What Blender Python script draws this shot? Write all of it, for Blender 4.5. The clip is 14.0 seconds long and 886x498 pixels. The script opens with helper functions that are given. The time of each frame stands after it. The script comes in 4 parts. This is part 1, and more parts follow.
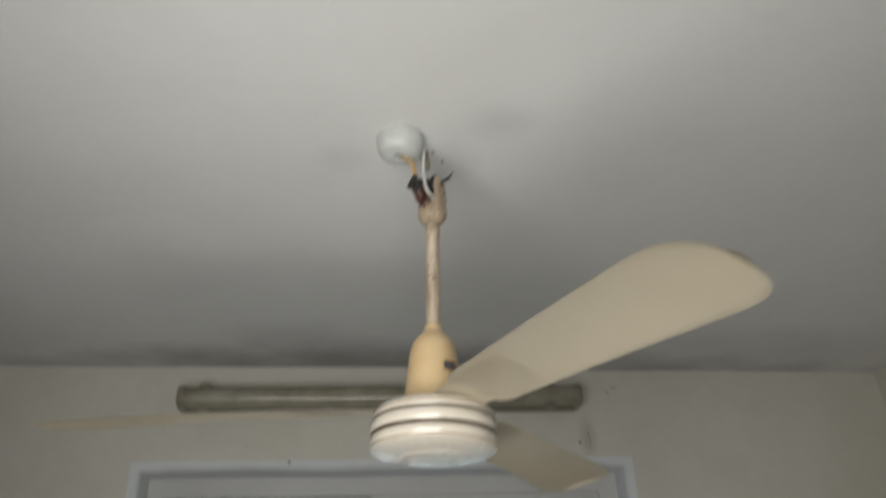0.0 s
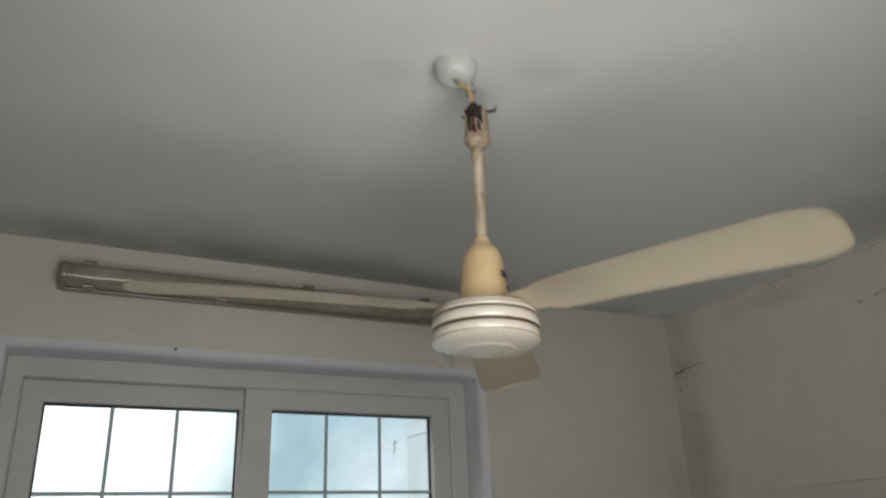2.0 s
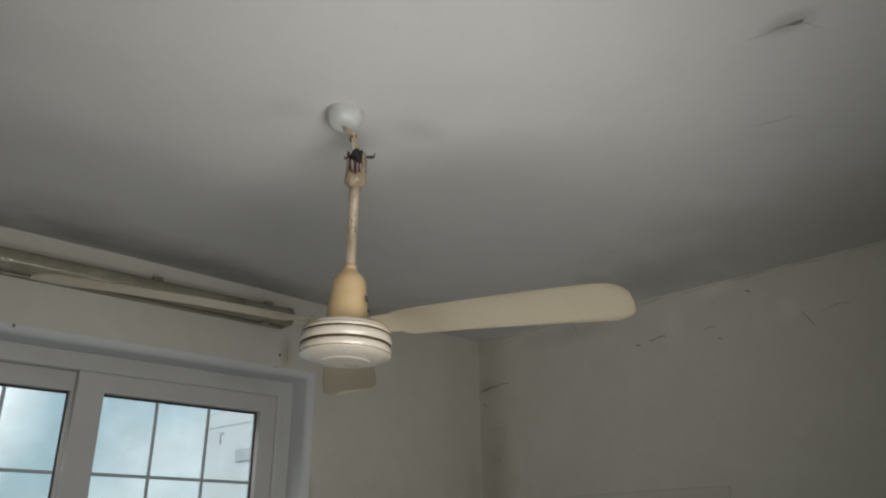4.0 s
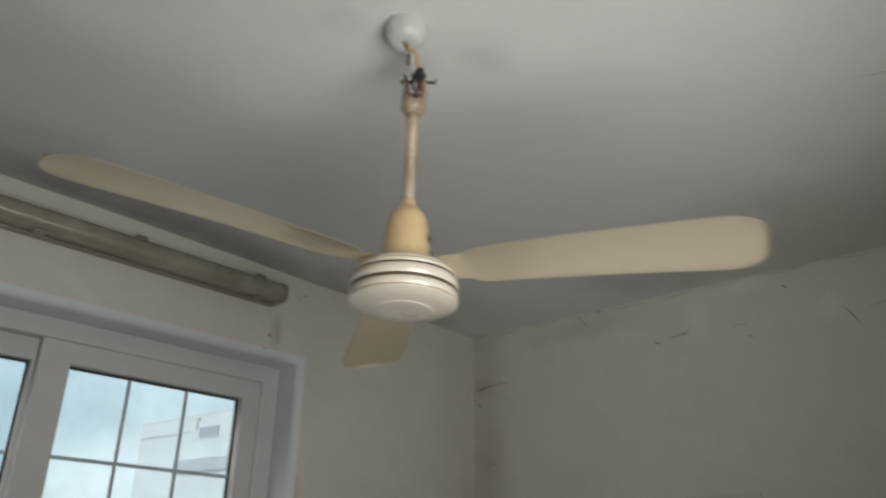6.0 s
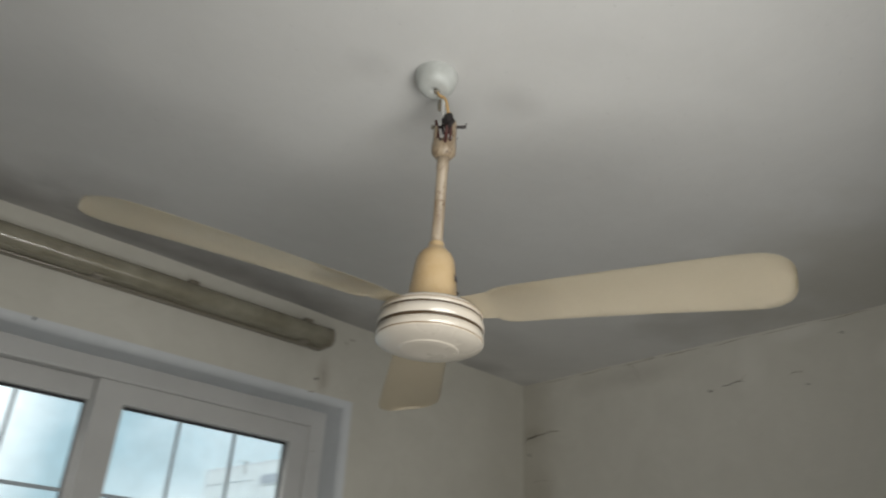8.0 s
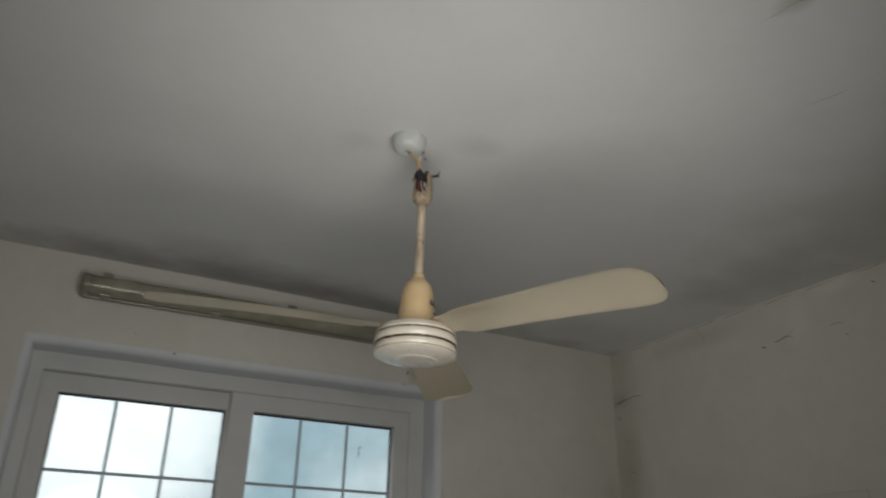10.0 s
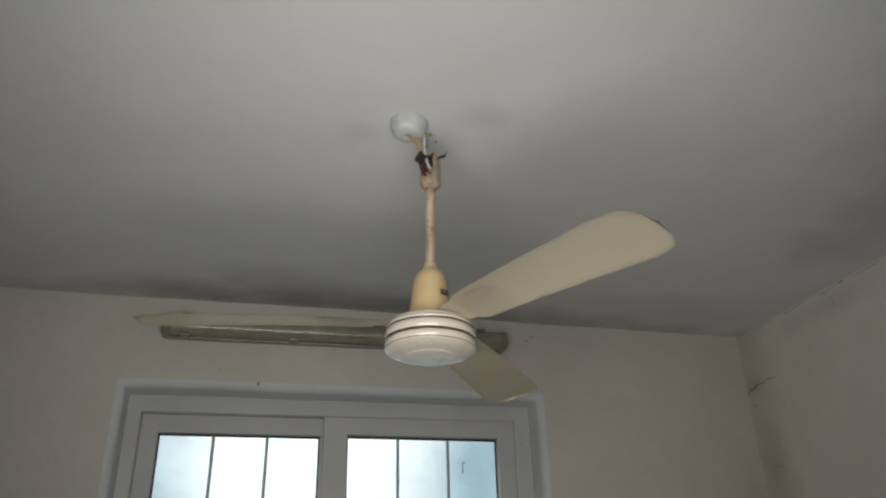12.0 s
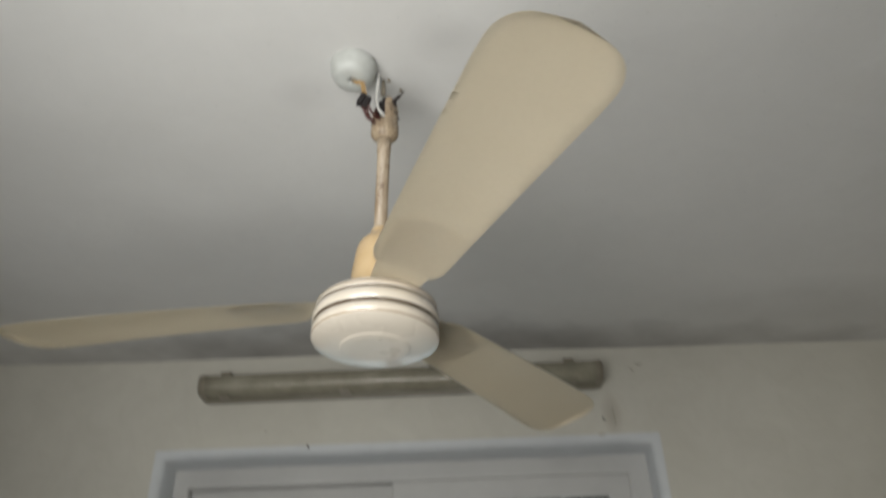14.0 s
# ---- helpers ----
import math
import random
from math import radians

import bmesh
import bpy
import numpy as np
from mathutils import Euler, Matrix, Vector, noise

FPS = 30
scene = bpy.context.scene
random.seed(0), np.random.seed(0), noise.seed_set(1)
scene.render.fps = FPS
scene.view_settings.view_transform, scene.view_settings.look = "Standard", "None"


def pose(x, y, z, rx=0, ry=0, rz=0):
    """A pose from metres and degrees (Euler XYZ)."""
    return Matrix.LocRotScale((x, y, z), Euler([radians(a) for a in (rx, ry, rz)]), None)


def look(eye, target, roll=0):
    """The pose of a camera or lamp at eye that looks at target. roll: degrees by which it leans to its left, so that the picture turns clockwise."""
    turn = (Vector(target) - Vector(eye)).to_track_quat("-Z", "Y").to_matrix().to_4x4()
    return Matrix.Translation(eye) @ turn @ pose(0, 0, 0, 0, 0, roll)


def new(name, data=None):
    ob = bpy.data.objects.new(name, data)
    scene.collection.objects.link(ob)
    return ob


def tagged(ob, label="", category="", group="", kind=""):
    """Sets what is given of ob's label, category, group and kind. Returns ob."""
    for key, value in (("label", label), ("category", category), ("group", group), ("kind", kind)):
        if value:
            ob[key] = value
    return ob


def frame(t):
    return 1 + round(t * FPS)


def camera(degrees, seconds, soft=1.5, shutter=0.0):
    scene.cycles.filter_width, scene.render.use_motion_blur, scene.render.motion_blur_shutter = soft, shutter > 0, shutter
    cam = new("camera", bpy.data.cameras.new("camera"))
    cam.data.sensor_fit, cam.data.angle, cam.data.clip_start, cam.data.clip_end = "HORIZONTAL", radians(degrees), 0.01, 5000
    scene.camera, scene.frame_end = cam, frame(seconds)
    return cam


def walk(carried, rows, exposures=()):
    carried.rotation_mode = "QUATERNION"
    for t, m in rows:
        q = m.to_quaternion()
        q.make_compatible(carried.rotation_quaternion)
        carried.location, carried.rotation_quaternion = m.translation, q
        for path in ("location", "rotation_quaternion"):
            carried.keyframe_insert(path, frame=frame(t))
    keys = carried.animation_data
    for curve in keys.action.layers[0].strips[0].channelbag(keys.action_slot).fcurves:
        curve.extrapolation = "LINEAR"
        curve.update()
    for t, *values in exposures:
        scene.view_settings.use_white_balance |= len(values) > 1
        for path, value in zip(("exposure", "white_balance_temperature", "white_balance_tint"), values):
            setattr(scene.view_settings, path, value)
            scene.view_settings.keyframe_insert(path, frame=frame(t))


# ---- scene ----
cam = camera(60.4, 14.0, 2.1, 0.8)
PATH = [
    (0, (-0.075, -1.091, 1.853), (0.07, 0.666, 2.798), -1.8),
    (0.2, (-0.139, -1.081, 1.844), (0.071, 0.697, 2.735), -1.9),
    (0.5, (-0.234, -1.074, 1.833), (0.063, 0.7, 2.706), -2),
    (0.7, (-0.297, -1.107, 1.829), (0.098, 0.653, 2.694), -1.6),
    (1, (-0.384, -1.169, 1.822), (0.204, 0.573, 2.61), -1),
    (1.2, (-0.433, -1.171, 1.813), (0.181, 0.58, 2.559), -0.7),
    (1.5, (-0.498, -1.171, 1.798), (0.195, 0.553, 2.54), -0.3),
    (2, (-0.623, -1.084, 1.791), (0.208, 0.578, 2.531), -2.3),
    (2.2, (-0.689, -1.082, 1.79), (0.187, 0.532, 2.581), -1.1),
    (2.4, (-0.753, -1.084, 1.764), (0.228, 0.446, 2.599), -1.1),
    (2.5, (-0.787, -1.088, 1.76), (0.23, 0.42, 2.594), -0.3),
    (2.6, (-0.81, -1.106, 1.767), (0.25, 0.369, 2.605), -0.7),
    (2.8, (-0.875, -1.101, 1.776), (0.253, 0.35, 2.565), 1.4),
    (3, (-0.895, -1.133, 1.768), (0.227, 0.332, 2.539), 2),
    (3.2, (-0.895, -1.177, 1.761), (0.24, 0.261, 2.563), 1.6),
    (3.5, (-0.89, -1.241, 1.755), (0.298, 0.181, 2.507), 1.1),
    (3.6, (-0.862, -1.252, 1.756), (0.337, 0.167, 2.5), 0.6),
    (5.8, (-0.798, -0.948, 1.716), (0.498, 0.365, 2.488), 0.3),
    (6, (-0.816, -0.885, 1.695), (0.493, 0.401, 2.49), 1.1),
    (6.2, (-0.837, -0.835, 1.698), (0.432, 0.443, 2.569), 1.1),
    (6.5, (-0.858, -0.801, 1.705), (0.419, 0.404, 2.663), 1.2),
    (7, (-0.87, -0.799, 1.696), (0.477, 0.304, 2.681), 3),
    (7.2, (-0.869, -0.799, 1.696), (0.459, 0.336, 2.67), 3.8),
    (7.5, (-0.854, -0.802, 1.695), (0.45, 0.356, 2.675), 4.9),
    (7.8, (-0.808, -0.869, 1.685), (0.446, 0.395, 2.597), 3.9),
    (8, (-0.774, -0.934, 1.677), (0.373, 0.43, 2.584), 3.3),
    (8.2, (-0.752, -0.978, 1.673), (0.344, 0.441, 2.557), 3.4),
    (10.3, (-0.636, -1.537, 1.645), (0.063, 0.145, 2.47), 1.3),
    (10.5, (-0.59, -1.56, 1.644), (0.033, 0.152, 2.468), 1.1),
    (10.8, (-0.546, -1.543, 1.639), (0.06, 0.186, 2.441), -0.9),
    (11, (-0.531, -1.512, 1.637), (0.151, 0.202, 2.408), -2.2),
    (11.2, (-0.515, -1.47, 1.643), (0.154, 0.234, 2.447), -1.4),
    (11.5, (-0.469, -1.429, 1.654), (0.181, 0.292, 2.44), -0.3),
    (11.8, (-0.379, -1.425, 1.643), (0.106, 0.336, 2.456), -1),
    (12, (-0.304, -1.425, 1.637), (0.1, 0.33, 2.506), -1.4),
    (12.2, (-0.228, -1.423, 1.637), (0.12, 0.345, 2.505), -2.6),
    (12.5, (-0.134, -1.396, 1.641), (0.127, 0.4, 2.481), -4.3),
    (12.8, (-0.086, -1.309, 1.652), (0.172, 0.506, 2.452), -2.2),
    (13, (-0.066, -1.234, 1.656), (0.126, 0.553, 2.535), -0.8),
    (13.2, (-0.042, -1.166, 1.65), (0.217, 0.619, 2.513), -1.5),
    (13.5, (0.008, -1.083, 1.637), (0.165, 0.69, 2.549), -2.5),
    (13.8, (0.074, -1.017, 1.634), (0.101, 0.716, 2.633), -2),
    (14, (0.122, -0.977, 1.634), (0.072, 0.703, 2.717), -1.6),
]

EXPOSURES = ((0.0, 0.15), (0.5, 0.14), (1.5, 0.02), (3.0, -0.15), (3.5, -0.26), (6.0, 0.06), (7.5, 0.13), (8.2, 0.02), (10.3, -0.42), (11.5, -0.25), (13.0, -0.06), (14.0, 0.36))
walk(cam, [(t, look(eye, target, roll)) for t, eye, target, roll in PATH], EXPOSURES)

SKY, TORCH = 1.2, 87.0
# ---------------------------------------------------------------- world, light
world = bpy.data.worlds.new("overcast_sky")
scene.world = world
world.use_nodes = True
wn, wl = world.node_tree.nodes, world.node_tree.links
wn.clear()
w_out = wn.new("ShaderNodeOutputWorld")
w_bg = wn.new("ShaderNodeBackground")
sky = wn.new("ShaderNodeTexSky")
sky.sky_type = "NISHITA"
sky.sun_disc = False
sky.sun_elevation, sky.sun_rotation = radians(43), radians(-67)
sky_dim = wn.new("ShaderNodeMix")
sky_dim.data_type, sky_dim.blend_type = "RGBA", "MULTIPLY"
sky_dim.inputs[0].default_value = 1.0
sky_dim.inputs[7].default_value = (0.09, 0.09, 0.09, 1)
w_tc = wn.new("ShaderNodeTexCoord")
w_noise = wn.new("ShaderNodeTexNoise")
w_noise.inputs["Scale"].default_value = 5.5
w_noise.inputs["Detail"].default_value = 5.0
w_noise.inputs["Distortion"].default_value = 0.6
w_ramp = wn.new("ShaderNodeValToRGB")
w_ramp.color_ramp.elements[0].position, w_ramp.color_ramp.elements[0].color = 0.38, (0.46, 0.64, 0.71, 1)
w_ramp.color_ramp.elements[1].position, w_ramp.color_ramp.elements[1].color = 0.68, (0.86, 0.98, 1.02, 1)
w_mix = wn.new("ShaderNodeMix")
w_mix.data_type = "RGBA"
w_mix.inputs[0].default_value = 0.85
# the thin part of the cloud before the sun is brightest
w_dot = wn.new("ShaderNodeVectorMath")
w_dot.operation = "DOT_PRODUCT"
w_dot.inputs[1].default_value = Vector((0.045, 1.0, 0.20)).normalized()
w_glow = wn.new("ShaderNodeMapRange")
w_glow.interpolation_type = "SMOOTHSTEP"
w_glow.inputs["From Min"].default_value, w_glow.inputs["From Max"].default_value = math.cos(radians(12)), math.cos(radians(1.5))
w_bright = wn.new("ShaderNodeMix")
w_bright.data_type = "RGBA"
w_bright.inputs[7].default_value = (1.45, 1.5, 1.5, 1)
wl.new(w_tc.outputs["Generated"], w_noise.inputs["Vector"])
wl.new(w_tc.outputs["Generated"], w_dot.inputs[0])
wl.new(w_dot.outputs["Value"], w_glow.inputs["Value"])
wl.new(w_noise.outputs["Fac"], w_ramp.inputs["Fac"])
wl.new(sky.outputs["Color"], sky_dim.inputs[6])
wl.new(sky_dim.outputs[2], w_mix.inputs[6])
wl.new(w_ramp.outputs["Color"], w_mix.inputs[7])
wl.new(w_mix.outputs[2], w_bright.inputs[6])
wl.new(w_glow.outputs["Result"], w_bright.inputs[0])
wl.new(w_bright.outputs[2], w_bg.inputs["Color"])
wl.new(w_bg.outputs[0], w_out.inputs[0])
w_bg.inputs["Strength"].default_value = SKY

sun = new("sun", bpy.data.lights.new("sun", "SUN"))
sun.data.energy, sun.data.angle, sun.data.color = 1.5, radians(25), (1.0, 0.96, 0.9)
sun.matrix_world = look((-14, 6, 14), (0, 0, 0))

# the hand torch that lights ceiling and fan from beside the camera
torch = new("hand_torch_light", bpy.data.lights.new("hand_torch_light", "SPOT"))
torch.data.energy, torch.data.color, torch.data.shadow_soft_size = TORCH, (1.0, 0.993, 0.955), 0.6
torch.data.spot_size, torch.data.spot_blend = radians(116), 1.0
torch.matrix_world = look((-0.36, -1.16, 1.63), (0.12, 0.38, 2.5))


# ---------------------------------------------------------------- materials
def node_material(name):
    m = bpy.data.materials.new(name)
    m.use_nodes = True
    n = m.node_tree.nodes
    return m, n, m.node_tree.links, n["Principled BSDF"]


def coords(n):
    return n.new("ShaderNodeTexCoord").outputs["Object"]


def noise_node(n, l, vec, scale, detail=4.0, rough=0.6, distort=0.0):
    t = n.new("ShaderNodeTexNoise")
    t.inputs["Scale"].default_value, t.inputs["Detail"].default_value = scale, detail
    t.inputs["Roughness"].default_value, t.inputs["Distortion"].default_value = rough, distort
    l.new(vec, t.inputs["Vector"])
    return t.outputs["Fac"]


def ramp_node(n, l, fac, a, b, lo=(0, 0, 0, 1), hi=(1, 1, 1, 1)):
    r = n.new("ShaderNodeValToRGB")
    r.color_ramp.elements[0].position, r.color_ramp.elements[0].color = a, lo
    r.color_ramp.elements[1].position, r.color_ramp.elements[1].color = b, hi
    l.new(fac, r.inputs["Fac"])
    return r.outputs["Color"]


def mix_node(n, l, fac, a, b):
    """Colour a to colour b by fac; each a socket or a value."""
    m = n.new("ShaderNodeMix")
    m.data_type = "RGBA"
    for sock, v in ((m.inputs[0], fac), (m.inputs[6], a), (m.inputs[7], b)):
        if isinstance(v, bpy.types.NodeSocket):
            l.new(v, sock)
        elif isinstance(v, tuple):
            sock.default_value = (*v, 1)
        else:
            sock.default_value = v
    return m.outputs[2]


def maths(n, l, op, a, b=None):
    m = n.new("ShaderNodeMath")
    m.operation = op
    for sock, v in zip(m.inputs, (a, b)):
        if isinstance(v, bpy.types.NodeSocket):
            l.new(v, sock)
        elif v is not None:
            sock.default_value = v
    return m.outputs[0]


def bump_node(n, l, bsdf, height, strength, distance):
    b = n.new("ShaderNodeBump")
    b.inputs["Strength"].default_value, b.inputs["Distance"].default_value = strength, distance
    l.new(height, b.inputs["Height"])
    l.new(b.outputs["Normal"], bsdf.inputs["Normal"])


def blot_mask(n, l, vec, centre, radii, wobble=0.5):
    """A soft blot of its own shape: 1 in the middle, 0 outside."""
    warp = n.new("ShaderNodeTexNoise")
    warp.inputs["Scale"].default_value, warp.inputs["Detail"].default_value = 6.0, 5.0
    l.new(vec, warp.inputs["Vector"])
    sub = n.new("ShaderNodeVectorMath")
    sub.operation = "SUBTRACT"
    l.new(vec, sub.inputs[0])
    sub.inputs[1].default_value = centre
    div = n.new("ShaderNodeVectorMath")
    div.operation = "DIVIDE"
    l.new(sub.outputs[0], div.inputs[0])
    div.inputs[1].default_value = radii
    length = n.new("ShaderNodeVectorMath")
    length.operation = "LENGTH"
    l.new(div.outputs[0], length.inputs[0])
    d = maths(n, l, "ADD", length.outputs["Value"], maths(n, l, "MULTIPLY", maths(n, l, "SUBTRACT", warp.outputs["Fac"], 0.5), wobble * 2))
    return ramp_node(n, l, d, 0.25, 1.05, (1, 1, 1, 1), (0, 0, 0, 1))


def plaster(name, colour, dirty, stains=(), rough=0.75, relief=0.2, mottle=0.3):
    """Old painted plaster: patchy colour, grain, blots of stain and painted shade (centre, radii, colour, amount)."""
    m, n, l, b = node_material(name)
    vec = coords(n)
    big = ramp_node(n, l, noise_node(n, l, vec, 1.7, 5, 0.55, 0.3), 0.35, 0.75)
    fine = ramp_node(n, l, noise_node(n, l, vec, 34, 6, 0.7), 0.42, 0.72)
    mid = ramp_node(n, l, noise_node(n, l, vec, 7.5, 6, 0.7, 0.8), 0.40, 0.66)
    c = mix_node(n, l, maths(n, l, "MULTIPLY", big, 0.4), colour, dirty)
    c = mix_node(n, l, maths(n, l, "MULTIPLY", mid, mottle), c, dirty)
    c = mix_node(n, l, maths(n, l, "MULTIPLY", fine, 0.10), c, dirty)
    speck = ramp_node(n, l, noise_node(n, l, vec, 75, 2, 0.5), 0.71, 0.76)
    c = mix_node(n, l, maths(n, l, "MULTIPLY", speck, 0.12), c, tuple(v * 0.45 for v in dirty))
    for centre, radii, tint, amount in stains:
        c = mix_node(n, l, maths(n, l, "MULTIPLY", blot_mask(n, l, vec, centre, radii), amount), c, tint)
    l.new(c, b.inputs["Base Color"])
    b.inputs["Roughness"].default_value = rough
    b.inputs["Specular IOR Level"].default_value = 0.3
    h = maths(n, l, "ADD", maths(n, l, "MULTIPLY", noise_node(n, l, vec, 6, 4), 3.0), noise_node(n, l, vec, 60, 5, 0.65))
    bump_node(n, l, b, h, relief, 0.004)
    return m


def paint(name, colour, worn, rough=0.35, wear=(0.62, 0.72), scale=40, amount=0.7, coat=0.0, grime=None):
    """Enamel or plastic with flecks of wear and a film of grime."""
    m, n, l, b = node_material(name)
    vec = coords(n)
    fleck = maths(n, l, "MULTIPLY", ramp_node(n, l, noise_node(n, l, vec, scale, 6, 0.7), *wear), amount)
    film = maths(n, l, "MULTIPLY", ramp_node(n, l, noise_node(n, l, vec, scale * 0.2, 4), 0.35, 0.75), 0.45)
    c = mix_node(n, l, film, colour, grime or tuple(v * 0.72 for v in colour))
    c = mix_node(n, l, fleck, c, worn)
    l.new(c, b.inputs["Base Color"])
    r = maths(n, l, "ADD", maths(n, l, "MULTIPLY", fleck, 0.3), maths(n, l, "ADD", maths(n, l, "MULTIPLY", film, 0.25), rough))
    l.new(r, b.inputs["Roughness"])
    b.inputs["Coat Weight"].default_value = coat
    bump_node(n, l, b, noise_node(n, l, vec, scale * 2.5, 4), 0.12, 0.001)
    return m


SOOT_AND_SHADE = (0.16, 0.15, 0.14)
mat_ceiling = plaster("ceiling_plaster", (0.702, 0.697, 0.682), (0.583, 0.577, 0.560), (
    ((0.11, -0.08, 2.63), (0.08, 0.06, 1), (0.45, 0.44, 0.43), 0.30),
    ((-0.155, 0.035, 2.63), (0.07, 0.05, 1), (0.45, 0.44, 0.43), 0.22),
    ((0.03, 0.05, 2.63), (0.06, 0.08, 1), (0.45, 0.44, 0.43), 0.3),
    ((0.352, -0.815, 2.63), (0.035, 0.06, 1), (0.30, 0.28, 0.25), 0.4),
    ((0.325, -0.91, 2.63), (0.02, 0.02, 1), (0.34, 0.27, 0.22), 0.4),
    ((-0.35, 0.98, 2.66), (0.26, 0.17, 1), SOOT_AND_SHADE, 0.2),
    ((-0.02, 1.08, 2.66), (0.5, 0.15, 1), SOOT_AND_SHADE, 0.3),
    ((-0.66, 1.1, 2.66), (0.35, 0.12, 1), SOOT_AND_SHADE, 0.25),
    ((1.1, 1.0, 2.65), (0.5, 0.25, 1), SOOT_AND_SHADE, 0.14),
    # soot, plus shade along the window-wall edge put into the colour
    ((0.05, 1.26, 2.66), (1.8, 0.24, 1), SOOT_AND_SHADE, 0.5),
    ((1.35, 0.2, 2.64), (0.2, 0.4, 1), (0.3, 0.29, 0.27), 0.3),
    # warm fall-off of light towards the side wall, painted as a broad tint
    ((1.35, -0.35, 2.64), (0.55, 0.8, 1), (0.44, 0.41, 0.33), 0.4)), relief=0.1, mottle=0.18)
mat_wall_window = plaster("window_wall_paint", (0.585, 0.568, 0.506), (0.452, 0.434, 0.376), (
    ((0.55, 1.235, 2.44), (0.035, 1, 0.10), (0.25, 0.2, 0.15), 0.4),
    # slightly darker towards the side-wall corner
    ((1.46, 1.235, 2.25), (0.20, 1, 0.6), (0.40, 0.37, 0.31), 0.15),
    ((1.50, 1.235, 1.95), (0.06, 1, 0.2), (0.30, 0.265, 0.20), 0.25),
    ((0.68, 1.235, 1.95), (0.03, 1, 0.08), (0.3, 0.26, 0.2), 0.35)))
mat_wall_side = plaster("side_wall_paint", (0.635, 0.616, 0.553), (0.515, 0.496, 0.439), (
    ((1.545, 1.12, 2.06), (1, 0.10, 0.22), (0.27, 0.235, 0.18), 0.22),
    ((1.545, 1.19, 2.43), (1, 0.08, 0.05), (0.30, 0.265, 0.20), 0.35),
    ((1.545, 0.7, 2.58), (1, 0.3, 0.06), (0.34, 0.32, 0.28), 0.3),
    ((1.545, 0.22, 2.52), (1, 0.07, 0.12), (0.70, 0.68, 0.62), 0.5),
    ((1.545, 0.05, 2.60), (1, 0.12, 0.035), (0.72, 0.70, 0.65), 0.5),
    ((1.545, -0.2, 2.47), (1, 0.05, 0.06), (0.72, 0.70, 0.65), 0.4),
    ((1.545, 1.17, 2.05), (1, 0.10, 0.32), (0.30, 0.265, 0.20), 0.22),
    # tall soft band, darker towards the window-wall corner
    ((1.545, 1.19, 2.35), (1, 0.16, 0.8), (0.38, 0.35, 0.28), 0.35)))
mat_wall_plain = plaster("plain_wall_paint", (0.58, 0.56, 0.50), (0.46, 0.44, 0.38))
mat_floor = plaster("floor_screed", (0.30, 0.28, 0.25), (0.2, 0.19, 0.17), rough=0.5)
mat_reveal = plaster("reveal_paint", (0.61, 0.63, 0.645), (0.50, 0.515, 0.525), rough=0.75)
mat_upvc = paint("white_upvc", (0.515, 0.512, 0.498), (0.33, 0.315, 0.29), 0.4, (0.68, 0.76), 25, 0.5)
mat_gasket = paint("black_rubber", (0.03, 0.032, 0.035), (0.08, 0.08, 0.08), 0.6)
mat_bar = paint("grey_glazing_bar", (0.40, 0.46, 0.50), (0.2, 0.2, 0.2), 0.4)
mat_white_enamel = paint("off_white_enamel", (0.74, 0.67, 0.57), (0.45, 0.34, 0.22), 0.24, (0.64, 0.76), 26, 0.5, 0.9)
mat_yellowed = paint("yellowed_enamel", (0.63, 0.46, 0.255), (0.50, 0.31, 0.12), 0.3, (0.5, 0.72), 16, 0.5, 0.6)
mat_stripe = paint("brown_stripe_paint", (0.075, 0.045, 0.02), (0.12, 0.08, 0.04), 0.4)
mat_stripe_pale = paint("faded_stripe_paint", (0.36, 0.26, 0.16), (0.5, 0.4, 0.28), 0.4)
mat_badge = paint("dark_badge_enamel", (0.055, 0.045, 0.075), (0.12, 0.12, 0.14), 0.35)
mat_badge_bar = paint("pale_badge_print", (0.35, 0.36, 0.42), (0.2, 0.2, 0.24), 0.4)
mat_rubber = paint("perished_rubber", (0.018, 0.014, 0.014), (0.06, 0.04, 0.035), 0.65)
mat_bolt = paint("dark_steel", (0.05, 0.042, 0.04), (0.14, 0.07, 0.04), 0.45)
mat_wire_tan = paint("tan_wire", (0.50, 0.33, 0.15), (0.3, 0.2, 0.1), 0.5)
mat_wire_red = paint("dark_red_wire", (0.075, 0.02, 0.015), (0.05, 0.02, 0.02), 0.5)
mat_wire_white = paint("white_wire", (0.84, 0.83, 0.80), (0.5, 0.48, 0.44), 0.5)
mat_batten = paint("batten_metal", (0.55, 0.53, 0.47), (0.3, 0.26, 0.2), 0.45)
mat_endcap = paint("brown_end_cap", (0.215, 0.19, 0.145), (0.09, 0.07, 0.05), 0.3, coat=0.4)
mat_tube = paint("lamp_glass", (0.72, 0.71, 0.66), (0.5, 0.48, 0.42), 0.25)
mat_crack = paint("crack_dirt", (0.075, 0.062, 0.048), (0.14, 0.12, 0.1), 0.9)
mat_mark = paint("brown_scuff", (0.29, 0.255, 0.20), (0.13, 0.10, 0.075), 0.85)
mat_board = plaster("painted_board", (0.60, 0.58, 0.53), (0.5, 0.48, 0.43), rough=0.5)
mat_panel = plaster("grey_cover_board", (0.53, 0.515, 0.47), (0.42, 0.405, 0.365), rough=0.45)
mat_ground = plaster("outdoor_ground", (0.34, 0.34, 0.33), (0.26, 0.26, 0.25))
mat_facade = plaster("white_facade", (0.94, 0.95, 0.96), (0.91, 0.92, 0.93))
mat_facade_dark = paint("facade_glass", (0.56, 0.58, 0.64), (0.46, 0.48, 0.54), 0.2)
